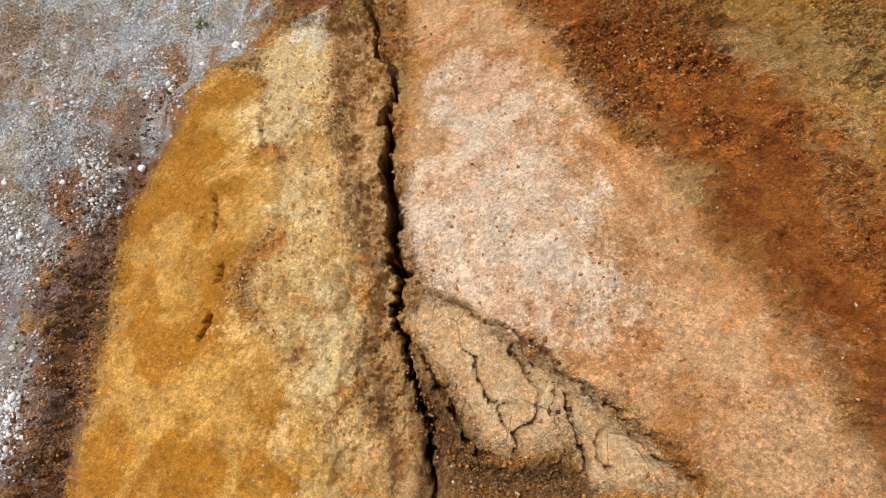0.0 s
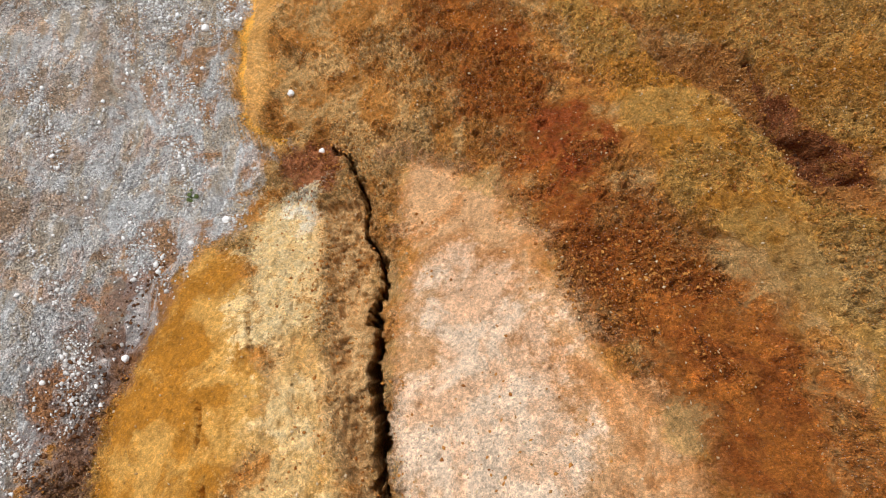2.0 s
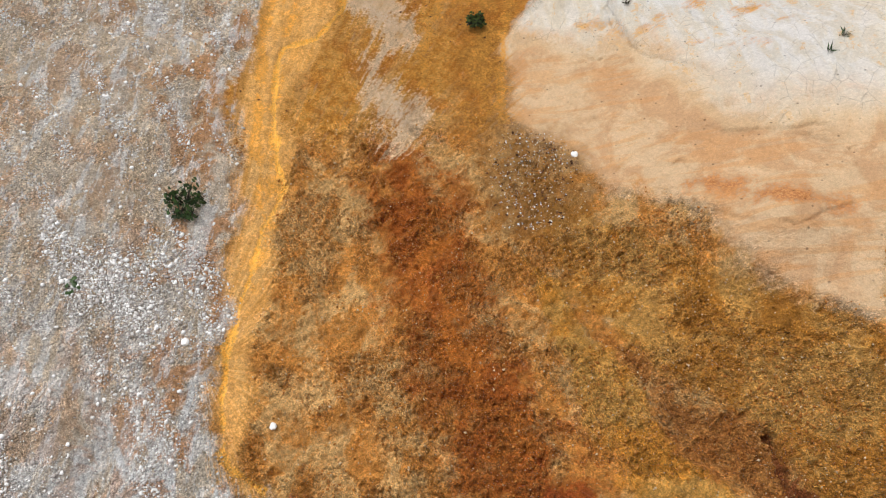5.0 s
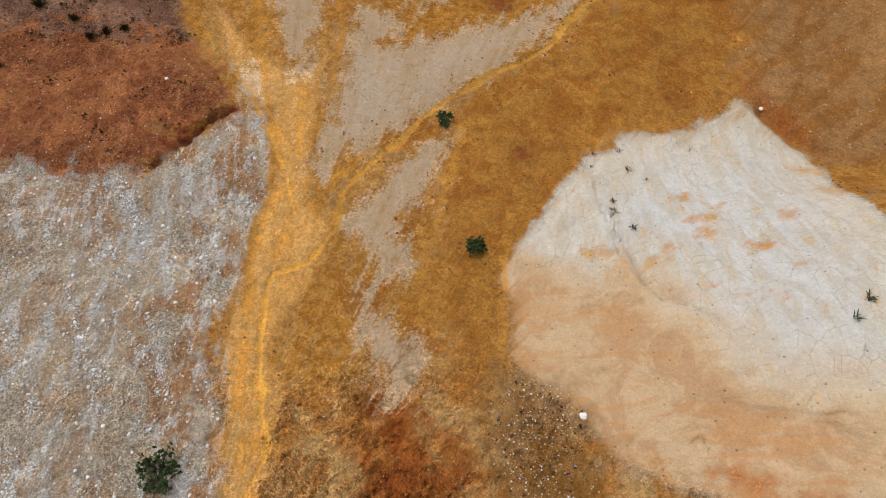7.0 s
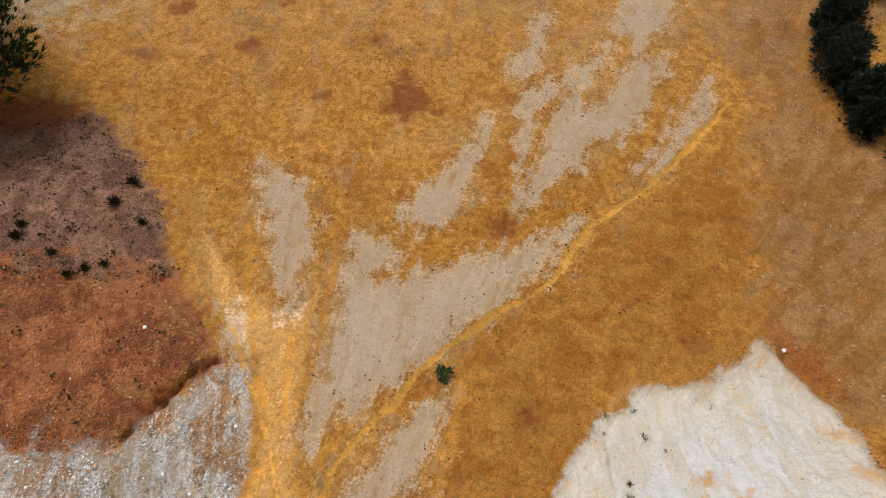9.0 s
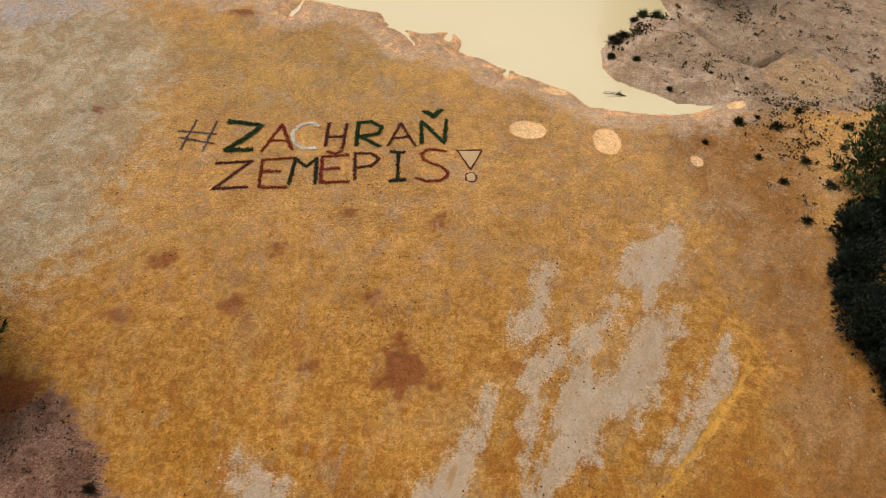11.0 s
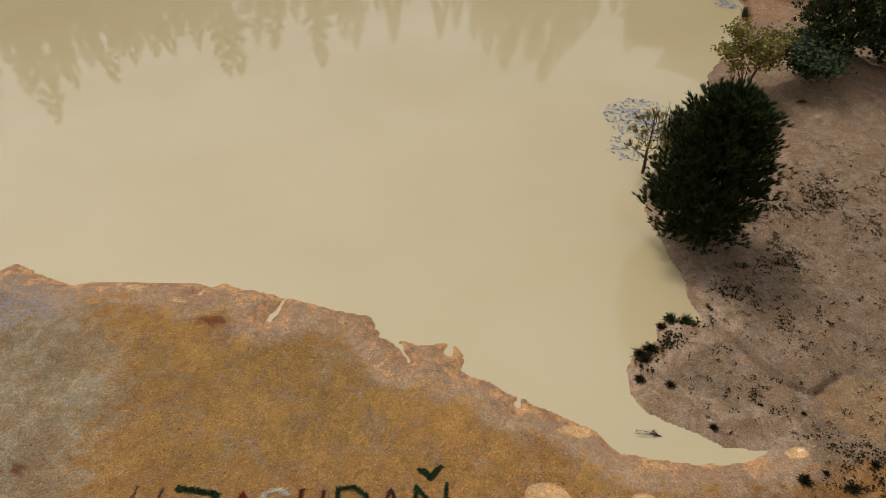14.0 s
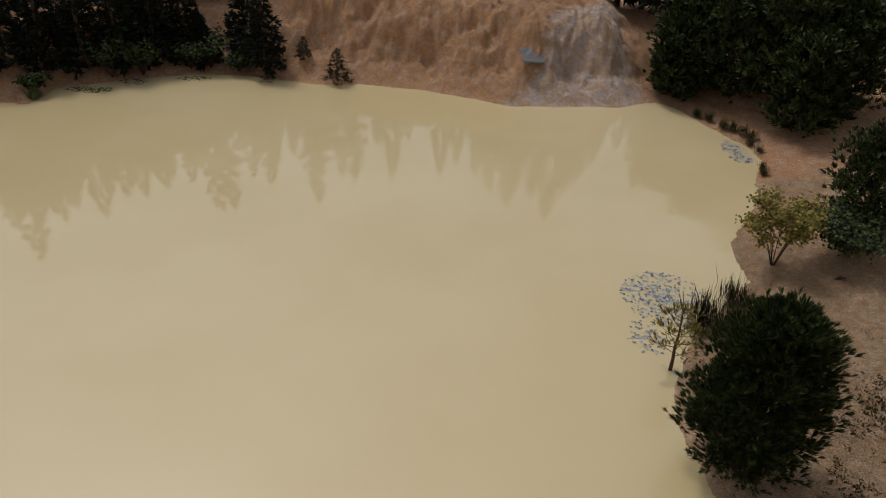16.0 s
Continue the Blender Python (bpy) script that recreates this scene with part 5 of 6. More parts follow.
def leafy(name, x, y, height, radius, label, category, seed, stems=7, leaves=420, leaf=0.13, foliage=None, group=""):
    """A shrub or young tree with thin stems and loose small leaves."""
    rng = random.Random(seed)
    shrub = thing(name, x, y, level(x, y) - 0.03, label, category, group)
    wood, crown = Pieces(), Pieces()
    tips = []
    for i in range(stems):
        az = i * 2.4 + rng.uniform(-0.4, 0.4)
        out = radius * rng.uniform(0.35, 1.0)
        top = height * rng.uniform(0.6, 1.0)
        a = Vector((0.06 * math.cos(az), 0.06 * math.sin(az), 0))
        b = a + Vector((out * 0.35 * math.cos(az), out * 0.35 * math.sin(az), top * 0.5))
        c = a + Vector((out * math.cos(az), out * math.sin(az), top))
        wood.tube([a, b, c], [0.02 + 0.01 * height / 4, 0.018, 0.006], 5)
        tips.append((b, c))
        for k in range(4):
            s = b.lerp(c, rng.uniform(0.1, 0.9))
            e = s + Vector((rng.uniform(-1, 1), rng.uniform(-1, 1), rng.uniform(0.1, 0.8))) * radius * 0.4
            wood.tube([s, e], [0.01, 0.004], 4)
            tips.append((s, e))
    for k in range(leaves):
        b, c = tips[rng.randrange(len(tips))]
        p = b.lerp(c, rng.uniform(0.25, 1.1)) + Vector((rng.gauss(0, 1), rng.gauss(0, 1), rng.gauss(0, 0.8))) * radius * 0.13
        way = Vector((rng.uniform(-1, 1), rng.uniform(-1, 1), rng.uniform(-0.3, 0.6))).normalized()
        crown.blade(p, way, way.orthogonal().normalized(), leaf * rng.uniform(0.7, 1.3), leaf * 0.34)
    tagged(wood.make("stemwork", dry_twigs, shrub), kind="stuff")
    tagged(crown.make("foliage", foliage or green_leaves, shrub), kind="stuff")
    return shrub


def rosette(name, x, y, size, label, seed, leaves=16, foliage=None, flat=0.5, group=""):
    """A low plant of broad leaves."""
    rng = random.Random(seed)
    plant = thing(name, x, y, level(x, y) - 0.01, label, "plant", group)
    for k in range(leaves):
        leaf = Pieces()
        az, out = rng.uniform(0, 6.28), rng.uniform(0.15, 1.0) * size
        c = Vector((out * math.cos(az) * 0.8, out * math.sin(az) * 0.8, size * flat * rng.uniform(0.15, 0.9)))
        r = size * rng.uniform(0.14, 0.3)
        n = Vector((math.cos(az) * 0.5, math.sin(az) * 0.5, 1)).normalized()
        a = n.orthogonal().normalized()
        b = n.cross(a)
        rim = [c + (a * math.cos(w) * (1.15 if q % 2 else 0.9) + b * math.sin(w) * (0.85 if q % 2 else 1.05)) * r - n * r * 0.25 for q, w in enumerate(2 * math.pi * j / 8 for j in range(8))]
        leaf.v = [tuple(c)] + [tuple(p) for p in rim]
        leaf.f = [(0, 1 + j, 1 + (j + 1) % 8) for j in range(8)]
        leaf.tube([Vector((0, 0, 0)), c * 0.6, c], [0.012 * size + 0.004] * 3, 4)
        leaf.make("leaf", foliage or green_leaves, plant)
    return plant


def grass_clump(name, x, y, size, label, category, seed, blades=70, foliage=None, upright=0.25, group="", wide=0.035):
    rng = random.Random(seed)
    clump = tagged(Pieces_clump(name, size, blades, foliage, upright, rng, wide), label, category, group)
    clump.location = (x, y, level(x, y) - 0.02)
    return clump


def Pieces_clump(name, size, blades, foliage, upright, rng, wide):
    p = Pieces()
    for k in range(blades):
        az, o = rng.uniform(0, 6.28), abs(rng.gauss(0, upright))
        way = Vector((math.cos(az) * math.sin(o), math.sin(az) * math.sin(o), math.cos(o)))
        root = Vector((rng.gauss(0, 0.16), rng.gauss(0, 0.16), 0)) * size
        p.blade(root, way, way.orthogonal().normalized(), size * rng.uniform(0.5, 1.1), size * wide)
    return p.make(name, foliage or reed_green)


# pines, spruces and shrubs round the pond
conifer("pine_tree", 12.35, 54.3, 7.6, 2.5, "broad bushy dark green pine on the pond bank", 1, 150, 62, 0.36, blades=16, wide=0.045, wander=0.5)
conifer("pine_tree", 25.0, 70.6, 5.6, 2.6, "dark young pine on a sandy bank", 2, 70, 34, 0.42, wide=0.09, group="pines on the east bank")
conifer("pine_tree", 29.6, 70.6, 5.6, 2.6, "dark young pine on a sandy bank", 3, 70, 34, 0.42, wide=0.09, group="pines on the east bank")
conifer("pine_tree", 33.0, 68.5, 6.0, 2.6, "dark young pine on a sandy bank", 4, 70, 40, 0.4, wide=0.09, group="pines on the east bank")
leafy("juniper_bush", 23.2, 68.6, 2.3, 2.3, "low dark bush below young pines", "bush", 9, 26, 5200, 0.22, pine_needles)
leafy("birch_sapling", 19.5, 68.6, 4.2, 1.9, "thin young tree with sparse yellow-green leaves", "tree", 5, 11, 2400, 0.22, yellow_leaves)
conifer("pine_sapling", 11.5, 60.2, 3.7, 1.35, "thin young pine standing in the pond edge", 6, 22, 10, 0.34, foliage=yellow_leaves, low=0.25)
for k, (x, y, h, r) in enumerate([(22.8, 97.4, 8.5, 3.4), (26.0, 95.6, 10.0, 3.8), (29.6, 91.6, 11.0, 4.4), (33.0, 93.6, 11.5, 4.2), (28.5, 99.0, 11.0, 4.0), (29.0, 87.8, 7.5, 2.9), (32.2, 89.4, 9.0, 3.4), (21.8, 96.6, 7.0, 2.4)]):
    conifer("pine_tree", x, y, h, r, "tall dark pine above the far shore", 20 + k, 80, 24, 0.66, blades=7, group="pines above the far shore", low=0.02, wide=0.12)
leafy("willow_bush", 37.5, 91.0, 4.0, 3.0, "grey-green bush beside dark pines", "bush", 30, 14, 900, 0.24, reed_green)
conifer("spruce_sapling", -8.4, 98.8, 3.3, 1.6, "small bushy spruce at the far water edge", 31, 46, 20, 0.28, True)
conifer("spruce_sapling", -11.8, 101.2, 2.3, 0.9, "small bushy spruce on the far bank", 32, 36, 16, 0.26, True)
for k, (x, y, h, r) in enumerate([(-15.2, 100.8, 9.5, 2.3), (-17.6, 103.5, 9.0, 2.2), (-21.5, 102.2, 5.0, 1.8), (-25.6, 101.5, 8.5, 2.6), (-28.2, 100.0, 10.0, 2.8), (-31.0, 99.2, 11.0, 3.0), (-34.0, 98.0, 11.0, 3.0), (-37.0, 96.5, 11.0, 3.0), (-29.8, 103.0, 12.0, 3.0), (-33.5, 102.5, 12.0, 3.0), (-26.8, 103.4, 11.0, 2.8), (-23.6, 103.8, 9.0, 2.4), (-36.0, 100.5, 12.0, 3.0), (-39.5, 95.5, 11.0, 3.0)]):
    conifer("spruce_tree", x, y, h, r, "tall dark spruce on the far bank", 40 + k, 70, 16, 0.66, True, blades=6, group="spruces on the far bank", low=0.02, wide=0.12)
for k, (x, y, h, r) in enumerate([(-20.6, 101.4, 3.2, 1.7), (-22.4, 101.0, 2.6, 1.5), (-26.2, 99.2, 3.0, 1.8), (-28.6, 98.2, 3.4, 2.0), (-33.2, 93.6, 1.8, 0.9), (-17.8, 100.8, 1.6, 1.2)]):
    leafy("bush", x, y, h, r, "low dark bush at the far water edge", "bush", 60 + k, 14, 1100, 0.3, pine_needles, "bushes at the far water edge")
# trees beside the clay plain
rng = random.Random(69)
ARC = [(15.6, 35.6), (14.8, 35.4), (14.2, 34.5), (13.9, 33.3), (13.75, 31.8), (13.8, 30.4), (14.0, 29.1), (14.3, 27.9), (14.5, 26.9), (15.2, 26.3)]
for k in range(26):
    s = k / 25 * (len(ARC) - 1)
    i = min(int(s), len(ARC) - 2)
    p = Vector(ARC[i]).lerp(Vector(ARC[i + 1]), s - i) + Vector((rng.uniform(-0.15, 0.4), rng.uniform(-0.35, 0.35)))
    if 26.0 < p.y < 26.9 or 28.1 < p.y < 28.6:
        continue
    conifer("pine_tree", p.x, p.y, rng.uniform(0.8, 1.8), rng.uniform(0.42, 0.78), "low dark pine in a row on the bank", 300 + k, 34, 20, rng.uniform(0.17, 0.25), group="row of low pines", foliage=spruce_needles, low=0.02, wide=0.07)
conifer("pine_tree", 15.9, 37.2, 3.4, 1.5, "low dark pine in a row on the bank", 340, 60, 30, 0.26, group="row of low pines", low=0.02, wide=0.07)
conifer("pine_tree", -14.2, 30.0, 5.4, 2.7, "broad dark pine beside the clay plain", 80, 90, 46, 0.34, wide=0.07, wander=0.6)
conifer("pine_tree", -16.4, 32.6, 5.0, 2.4, "dark pine behind another pine", 81, 60, 30, 0.38, wide=0.08)

# forest behind the far bank
spruce = conifer("spruce_tree", -52.0, 122.0, 15.0, 3.0, "tall dark forest spruce behind the pond", 90, 50, 10, 1.0, True, "forest behind the pond", blades=6, wide=0.14)
rng = random.Random(91)
for k in range(62):
    x = -66 + 2.1 * k + rng.uniform(-0.8, 0.8)
    gap = abs(x + 0.6) < 1.9
    if gap:
        continue
    y = 116 + rng.uniform(-3, 8) - 0.12 * max(0, abs(x) - 25)
    s = rng.uniform(0.8, 1.15) * (1.0 + 0.012 * max(0.0, abs(x) - 8)) * (0.72 + 0.28 * min(1.0, abs(x + 0.6) / 9))
    copy_thing(spruce, pose(x, y, level(x, y), 0, 0, rng.uniform(0, 360)) @ Matrix.Scale(s, 4))

# reeds and twigs at the shore
for k, (x, y, s) in enumerate([(14.3, 64.0, 2.2), (13.6, 63.0, 1.9), (15.0, 62.9, 1.9), (16.0, 65.4, 1.9), (16.4, 64.7, 1.7), (14.2, 61.9, 1.6)]):
    grass_clump("reed_clump", x, y, s, "dark brown-green reed clump in shallow water", "reeds", 100 + k, 130, heather, 0.22, "reeds beside the pine", 0.018)
for k, (x, y, s) in enumerate([(22.6, 92.2, 1.1), (23.3, 91.2, 1.0), (24.0, 89.6, 1.2), (24.5, 88.9, 1.2), (25.0, 88.0, 1.2), (25.4, 87.2, 1.1), (25.0, 86.4, 0.9), (25.2, 85.0, 0.8), (24.2, 81.9, 0.9), (23.9, 80.9, 0.9), (-32.9, 92.6, 1.3)]):
    grass_clump("reed_clump", x, y, s, "dark green reed clump in shallow water", "reeds", 120 + k, 110, reed_green, 0.35, "reeds in the far corner", 0.025)


def twig_spray(name, x, y, z, reach, label, seed, mat, limbs=26, way=None, leaves=0):
    """A bare branching spray, lying low."""
    rng = random.Random(seed)
    p = Pieces()
    for k in range(limbs):
        az = rng.uniform(0, 6.28) if way is None else way + rng.gauss(0, 0.5)
        a = Vector((rng.gauss(0, 0.3), rng.gauss(0, 0.3), 0)) * reach * (1.0 if way is None else 0.15)
        b = a + Vector((math.cos(az), math.sin(az), rng.uniform(-0.03, 0.1))) * reach * rng.uniform(0.3, 1.0) * (1.0 if way is not None else 0.4)
        p.tube([a, a.lerp(b, 0.5) + Vector((0, 0, 0.05 * reach)), b], [0.014, 0.01, 0.005], 4)
        for j in range(3 + leaves):
            s = a.lerp(b, rng.uniform(0.3, 1))
            e = s + Vector((rng.uniform(-1, 1), rng.uniform(-1, 1), rng.uniform(0, 0.3))) * reach * 0.16
            p.tube([s, e], [0.012, 0.006], 3)
    ob = p.make(name, mat)
    ob.location = (x, y, z)
    return tagged(ob, label, "branch")




def floating_leaves(x, y, rx, ry, count, size, mat, label, seed):
    """Small flat leaves adrift on the water, thicker towards the middle."""
    rng = random.Random(seed)
    p = Pieces()
    for k in range(count):
        a, r = rng.uniform(0, 6.28), rng.random() ** 0.7
        cx, cy, w = x + rx * r * math.cos(a), y + ry * r * math.sin(a), size * rng.uniform(0.4, 1.2)
        turn, i = rng.uniform(0, 6.28), len(p.v)
        p.v += [(cx + w * math.cos(turn + q) * (1.0 if n % 2 else 0.6), cy + w * math.sin(turn + q) * (1.0 if n % 2 else 0.6), 0.012 + 0.02 * rng.random()) for n, q in enumerate(math.pi * j / 3 for j in range(6))]
        p.f.append(tuple(range(i, i + 6)))
    return tagged(p.make("floating_leaves", mat), label, "leaves", kind="stuff")


blue_leaves = grain_mat("blue_grey_leaves", (88, 98, 112), (178, 184, 190), 0.5, 10, 0.4, 0)
floating_leaves(12.8, 65.9, 2.3, 2.5, 620, 0.1, blue_leaves, "blue-grey leaves adrift on milky water", 140)
floating_leaves(11.0, 62.6, 1.0, 1.4, 90, 0.1, blue_leaves, "sparse blue-grey leaves adrift on milky water", 142)
floating_leaves(-29.5, 95.3, 2.2, 0.8, 110, 0.16, reed_green, "green leaves adrift along the far shore", 143)
floating_leaves(-21.5, 98.9, 1.6, 0.6, 70, 0.14, reed_green, "green leaves adrift along the far shore", 144)
floating_leaves(23.6, 85.2, 1.0, 2.2, 120, 0.16, blue_leaves, "blue-grey leaves adrift among far reeds", 145)
twig_spray("fallen_branch", 8.4, 43.6, 0.02, 0.9, "thin dark branch lying in shallow water", 141, dry_twigs, 5, 2.9, 3)
twig_spray("driftwood", -14.6, 99.6, 0.03, 1.8, "dark twigs lying in the water edge", 142, dry_twigs, 50)
twig_spray("driftwood", -26.5, 97.4, 0.02, 2.0, "dark twigs lying in the water edge", 143, dry_twigs, 26)
twig_spray("fallen_branch", 22.2, 66.8, level(22.2, 66.8) + 0.05, 1.6, "dark bare branch lying on sand", 144, dry_twigs, 14, 0.3)

# plants on the slopes
leafy("coltsfoot_plant", -4.9, 11.4, 0.3, 0.42, "dark green ragged leafy plant on pale gravel", "plant", 150, 11, 210, 0.11, green_leaves)
rosette("coltsfoot_plant", -6.55, 9.45, 0.22, "small dark green plant on pale gravel", 151, 9)
rosette("coltsfoot_plant", -4.1, 4.75, 0.16, "small faded green plant on gravel", 152, 8, reed_green)
leafy("pine_seedling", 0.53, 20.35, 0.3, 0.18, "small round green seedling on ochre clay", "plant", 153, 8, 160, 0.08)
leafy("pine_seedling", 1.2, 16.4, 0.3, 0.17, "small dark seedling on ochre clay", "plant", 154, 9, 200, 0.1, pine_needles)
for k, (x, y, s) in enumerate([(5.0, 19.5, 0.16), (5.1, 18.8, 0.16), (4.5, 17.7, 0.15), (4.5, 17.35, 0.17), (4.82, 16.85, 0.2), (8.2, 14.3, 0.24), (7.86, 13.9, 0.2), (4.3, 19.35, 0.12), (5.5, 18.5, 0.12), (6.9, 19.6, 0.12), (4.2, 18.9, 0.12)]):
    grass_clump("seedling", x, y, s * 0.9, "small dark seedling on white clay", "plant", 160 + k, 26, green_leaves if k in (5, 6) else heather, 0.9, "seedlings on the white clay", 0.07)
for k, (x, y, s) in enumerate([(-11.0, 24.3, 0.5), (-9.85, 23.75, 0.36), (-8.9, 23.3, 0.4), (-8.4, 23.4, 0.35), (-8.7, 25.5, 0.5), (-8.4, 26.3, 0.5), (-7.8, 24.85, 0.35), (-11.0, 24.7, 0.4), (-11.4, 21.9, 0.35), (-9.3, 23.1, 0.35)]):
    grass_clump("heather_shrub", x, y, s * 0.62, "low dark heather shrub on brown soil", "shrub", 180 + k, 220, heather, 0.9, "heather on the brown mound", 0.03)

for k, (x, y, w) in enumerate([(11.08, 40.53, 0.34), (12.96, 39.7, 0.42), (13.43, 38.23, 0.46), (14.55, 39.2, 0.5), (14.87, 37.7, 0.55), (15.18, 36.67, 0.5), (13.65, 36.24, 0.5), (12.7, 41.67, 0.6), (14.09, 41.31, 0.55), (15.21, 42.11, 0.45), (14.67, 36.27, 0.45), (15.4, 38.6, 0.5), (16.0, 39.6, 0.45), (13.5, 41.9, 0.3), (10.36, 43.84, 0.4), (13.7, 44.3, 0.25), (12.3, 44.7, 0.2), (16.6, 40.8, 0.5)]):
    grass_clump("heather_shrub", x, y, w * 0.6, "low dark heather shrub on sandy clay", "shrub", 220 + k, 260, heather, 1.05, "heather beside the spit", 0.05)
for k, (x, y, w) in enumerate([(10.2, 49.2, 0.45), (10.8, 49.1, 0.45), (9.7, 48.8, 0.3), (8.9, 47.5, 0.4), (8.6, 46.9, 0.35), (8.2, 46.0, 0.32), (8.5, 47.3, 0.4), (9.2, 45.6, 0.3)]):
    grass_clump("shore_sedge", x, y, w, "dark green sedge hanging over the spit edge", "grass", 250 + k, 240, reed_green if k < 2 else heather, 0.9, "sedge along the spit", 0.04)


# ---- writing laid out on the clay ----
letter_green = grain_mat("green_fir_twigs", (20, 30, 18), (56, 84, 46), 0.8, 30)
letter_red = grain_mat("brick_red_grit", (122, 42, 28), (158, 70, 46), 0.95, 40)
letter_wine = grain_mat("dark_wine_bark", (78, 36, 32), (116, 66, 54), 0.95, 40)
letter_white = grain_mat("white_chalk_stones", (222, 214, 194), (244, 240, 228), 0.9, 40)
letter_dark = grain_mat("dark_green_twigs", (30, 32, 22), (66, 66, 44), 0.9, 40)
letter_grey = grain_mat("grey_branches", (82, 68, 66), (142, 122, 112), 0.9, 20)
letter_sand = grain_mat("pale_sand_fill", (170, 134, 92), (188, 156, 116), 0.95, 40)


def smooth_line(points, gap=0.045):
    pts = [Vector((*p, 0)) for p in points]
    out = []
    for a, b in zip(pts, pts[1:]):
        n = max(1, int((b - a).length / gap))
        out += [a.lerp(b, k / n) for k in range(n)]
    return out + [pts[-1]]


def letter(character, strokes, mat, label, width=0.085, high=0.05, crumbs=9, long=0.05, fill=None, seed=0):
    """A heaped stroke with loose pieces along its edges."""
    rng = random.Random(seed)
    p = Pieces()
    for stroke in strokes:
        line = smooth_line(stroke)
        for k in range(len(line)):
            d = (line[min(k + 1, len(line) - 1)] - line[max(k - 1, 0)]).normalized()
            side = Vector((-d.y, d.x, 0))
            w = width * 0.72 * rng.uniform(0.6, 1.25)
            g = level(line[k].x, line[k].y)
            i = len(p.v)
            for s, hh in ((-1, -0.02), (-0.55, 0.7), (0, 1), (0.55, 0.7), (1, -0.02)):
                q = line[k] + side * w * s
                p.v.append((q.x, q.y, g + high * hh * rng.uniform(0.6, 1.3)))
            if k:
                for s in range(4):
                    p.f.append((i - 5 + s, i - 4 + s, i + s + 1, i + s))
            for c in range(crumbs):
                q = line[k] + side * rng.gauss(0, width * 0.5) + d * rng.uniform(-0.03, 0.03)
                az, size = rng.uniform(0, 6.28), long * rng.uniform(0.35, 0.95)
                e = Vector((math.cos(az), math.sin(az), rng.uniform(-0.1, 0.4)))
                f = Vector((-e.y, e.x, 0)) * 0.35
                z = g + high * rng.uniform(0.2, 1.0)
                b = Vector((q.x, q.y, z))
                j = len(p.v)
                p.v += [tuple(b - e * size), tuple(b + f * size), tuple(b + e * size), tuple(b - f * size), tuple(b + Vector((0, 0, size * 0.5)))]
                p.f += [(j, j + 1, j + 4), (j + 1, j + 2, j + 4), (j + 2, j + 3, j + 4), (j + 3, j, j + 4)]
    ob = p.make("ground_letter", mat)
    tagged(ob, label, "letter", "writing laid on the clay")
    if fill:
        q = Pieces()
        c = sum((Vector((*a, 0)) for a in fill), Vector()) / len(fill)
        q.v = [(c.x, c.y, level(c.x, c.y) + 0.025)] + [(a[0], a[1], level(*a) + 0.012) for a in fill]
        q.f = [(0, 1 + k, 1 + (k + 1) % len(fill)) for k in range(len(fill))]
        q.make("fill", letter_sand, ob, "pale sand fill")
    return ob


RED, GREEN = "brick-red grit laid in the shape of ", "dark green fir twigs laid in the shape of "
letter("#", [[(-8.96, 41.09), (-9.17, 39.38)], [(-8.15, 41.02), (-8.35, 39.28)], [(-9.48, 40.46), (-8.02, 40.3)], [(-9.37, 40.06), (-8.02, 39.73)]], letter_grey, "crossed grey branches laid as a hash sign", 0.04, 0.04, 3, 0.07, seed=1)
letter("Z", [[(-7.71, 41.05), (-7.12, 40.98), (-6.37, 40.84), (-6.76, 40.19), (-7.5, 39.33), (-6.5, 39.4)]], letter_green, GREEN + "letter Z", 0.09, 0.07, 12, 0.08, seed=2)
letter("A", [[(-6.15, 39.29), (-5.59, 40.92), (-5.02, 39.41)], [(-5.89, 39.92), (-5.26, 39.95)]], letter_red, RED + "letter A", 0.075, seed=3)
letter("C", [[(-4.16, 40.85), (-4.5, 41.05), (-4.87, 40.92), (-5.13, 40.44), (-5.01, 39.86), (-4.7, 39.52), (-4.1, 39.48)]], letter_white, "white stones laid in the shape of letter C", 0.09, 0.05, 9, 0.05, seed=4)
letter("H", [[(-3.78, 41.05), (-3.8, 39.64)], [(-3.07, 41.01), (-3.13, 39.53)], [(-3.77, 40.21), (-3.09, 40.22)]], letter_wine, "dark wine-red bark laid in the shape of letter H", 0.07, seed=5)
letter("R", [[(-2.62, 39.65), (-2.64, 41.06), (-2.16, 41.14), (-1.7, 40.82), (-1.81, 40.39), (-2.63, 40.22)], [(-2.51, 40.22), (-1.71, 39.65)]], letter_green, GREEN + "letter R", 0.075, 0.06, 11, 0.07, seed=6)
letter("A", [[(-1.43, 39.7), (-0.97, 41.07), (-0.39, 39.71)], [(-1.32, 40.11), (-0.62, 40.28)]], letter_wine, "dark wine-red bark laid in the shape of letter A", 0.06, seed=7)
letter("N", [[(-0.15, 39.85), (-0.17, 41.2), (0.71, 39.9), (0.81, 41.29)], [(-0.09, 41.84), (0.31, 41.45), (0.65, 41.97)], [(0.05, 41.8), (0.31, 41.6), (0.52, 41.85)]], letter_green, "dark green fir twigs laid as letter N with caron", 0.07, 0.06, 10, 0.07, seed=8)
letter("Z", [[(-7.7, 38.63), (-6.4, 38.75), (-7.55, 37.32), (-6.35, 37.42)]], letter_wine, "dark wine-red bark laid in the shape of letter Z", 0.07, seed=9)
letter("E", [[(-4.87, 38.97), (-6.02, 38.83), (-5.95, 37.42), (-4.96, 37.42)], [(-5.97, 38.22), (-5.27, 38.23)]], letter_red, RED + "letter E", 0.075, seed=10)
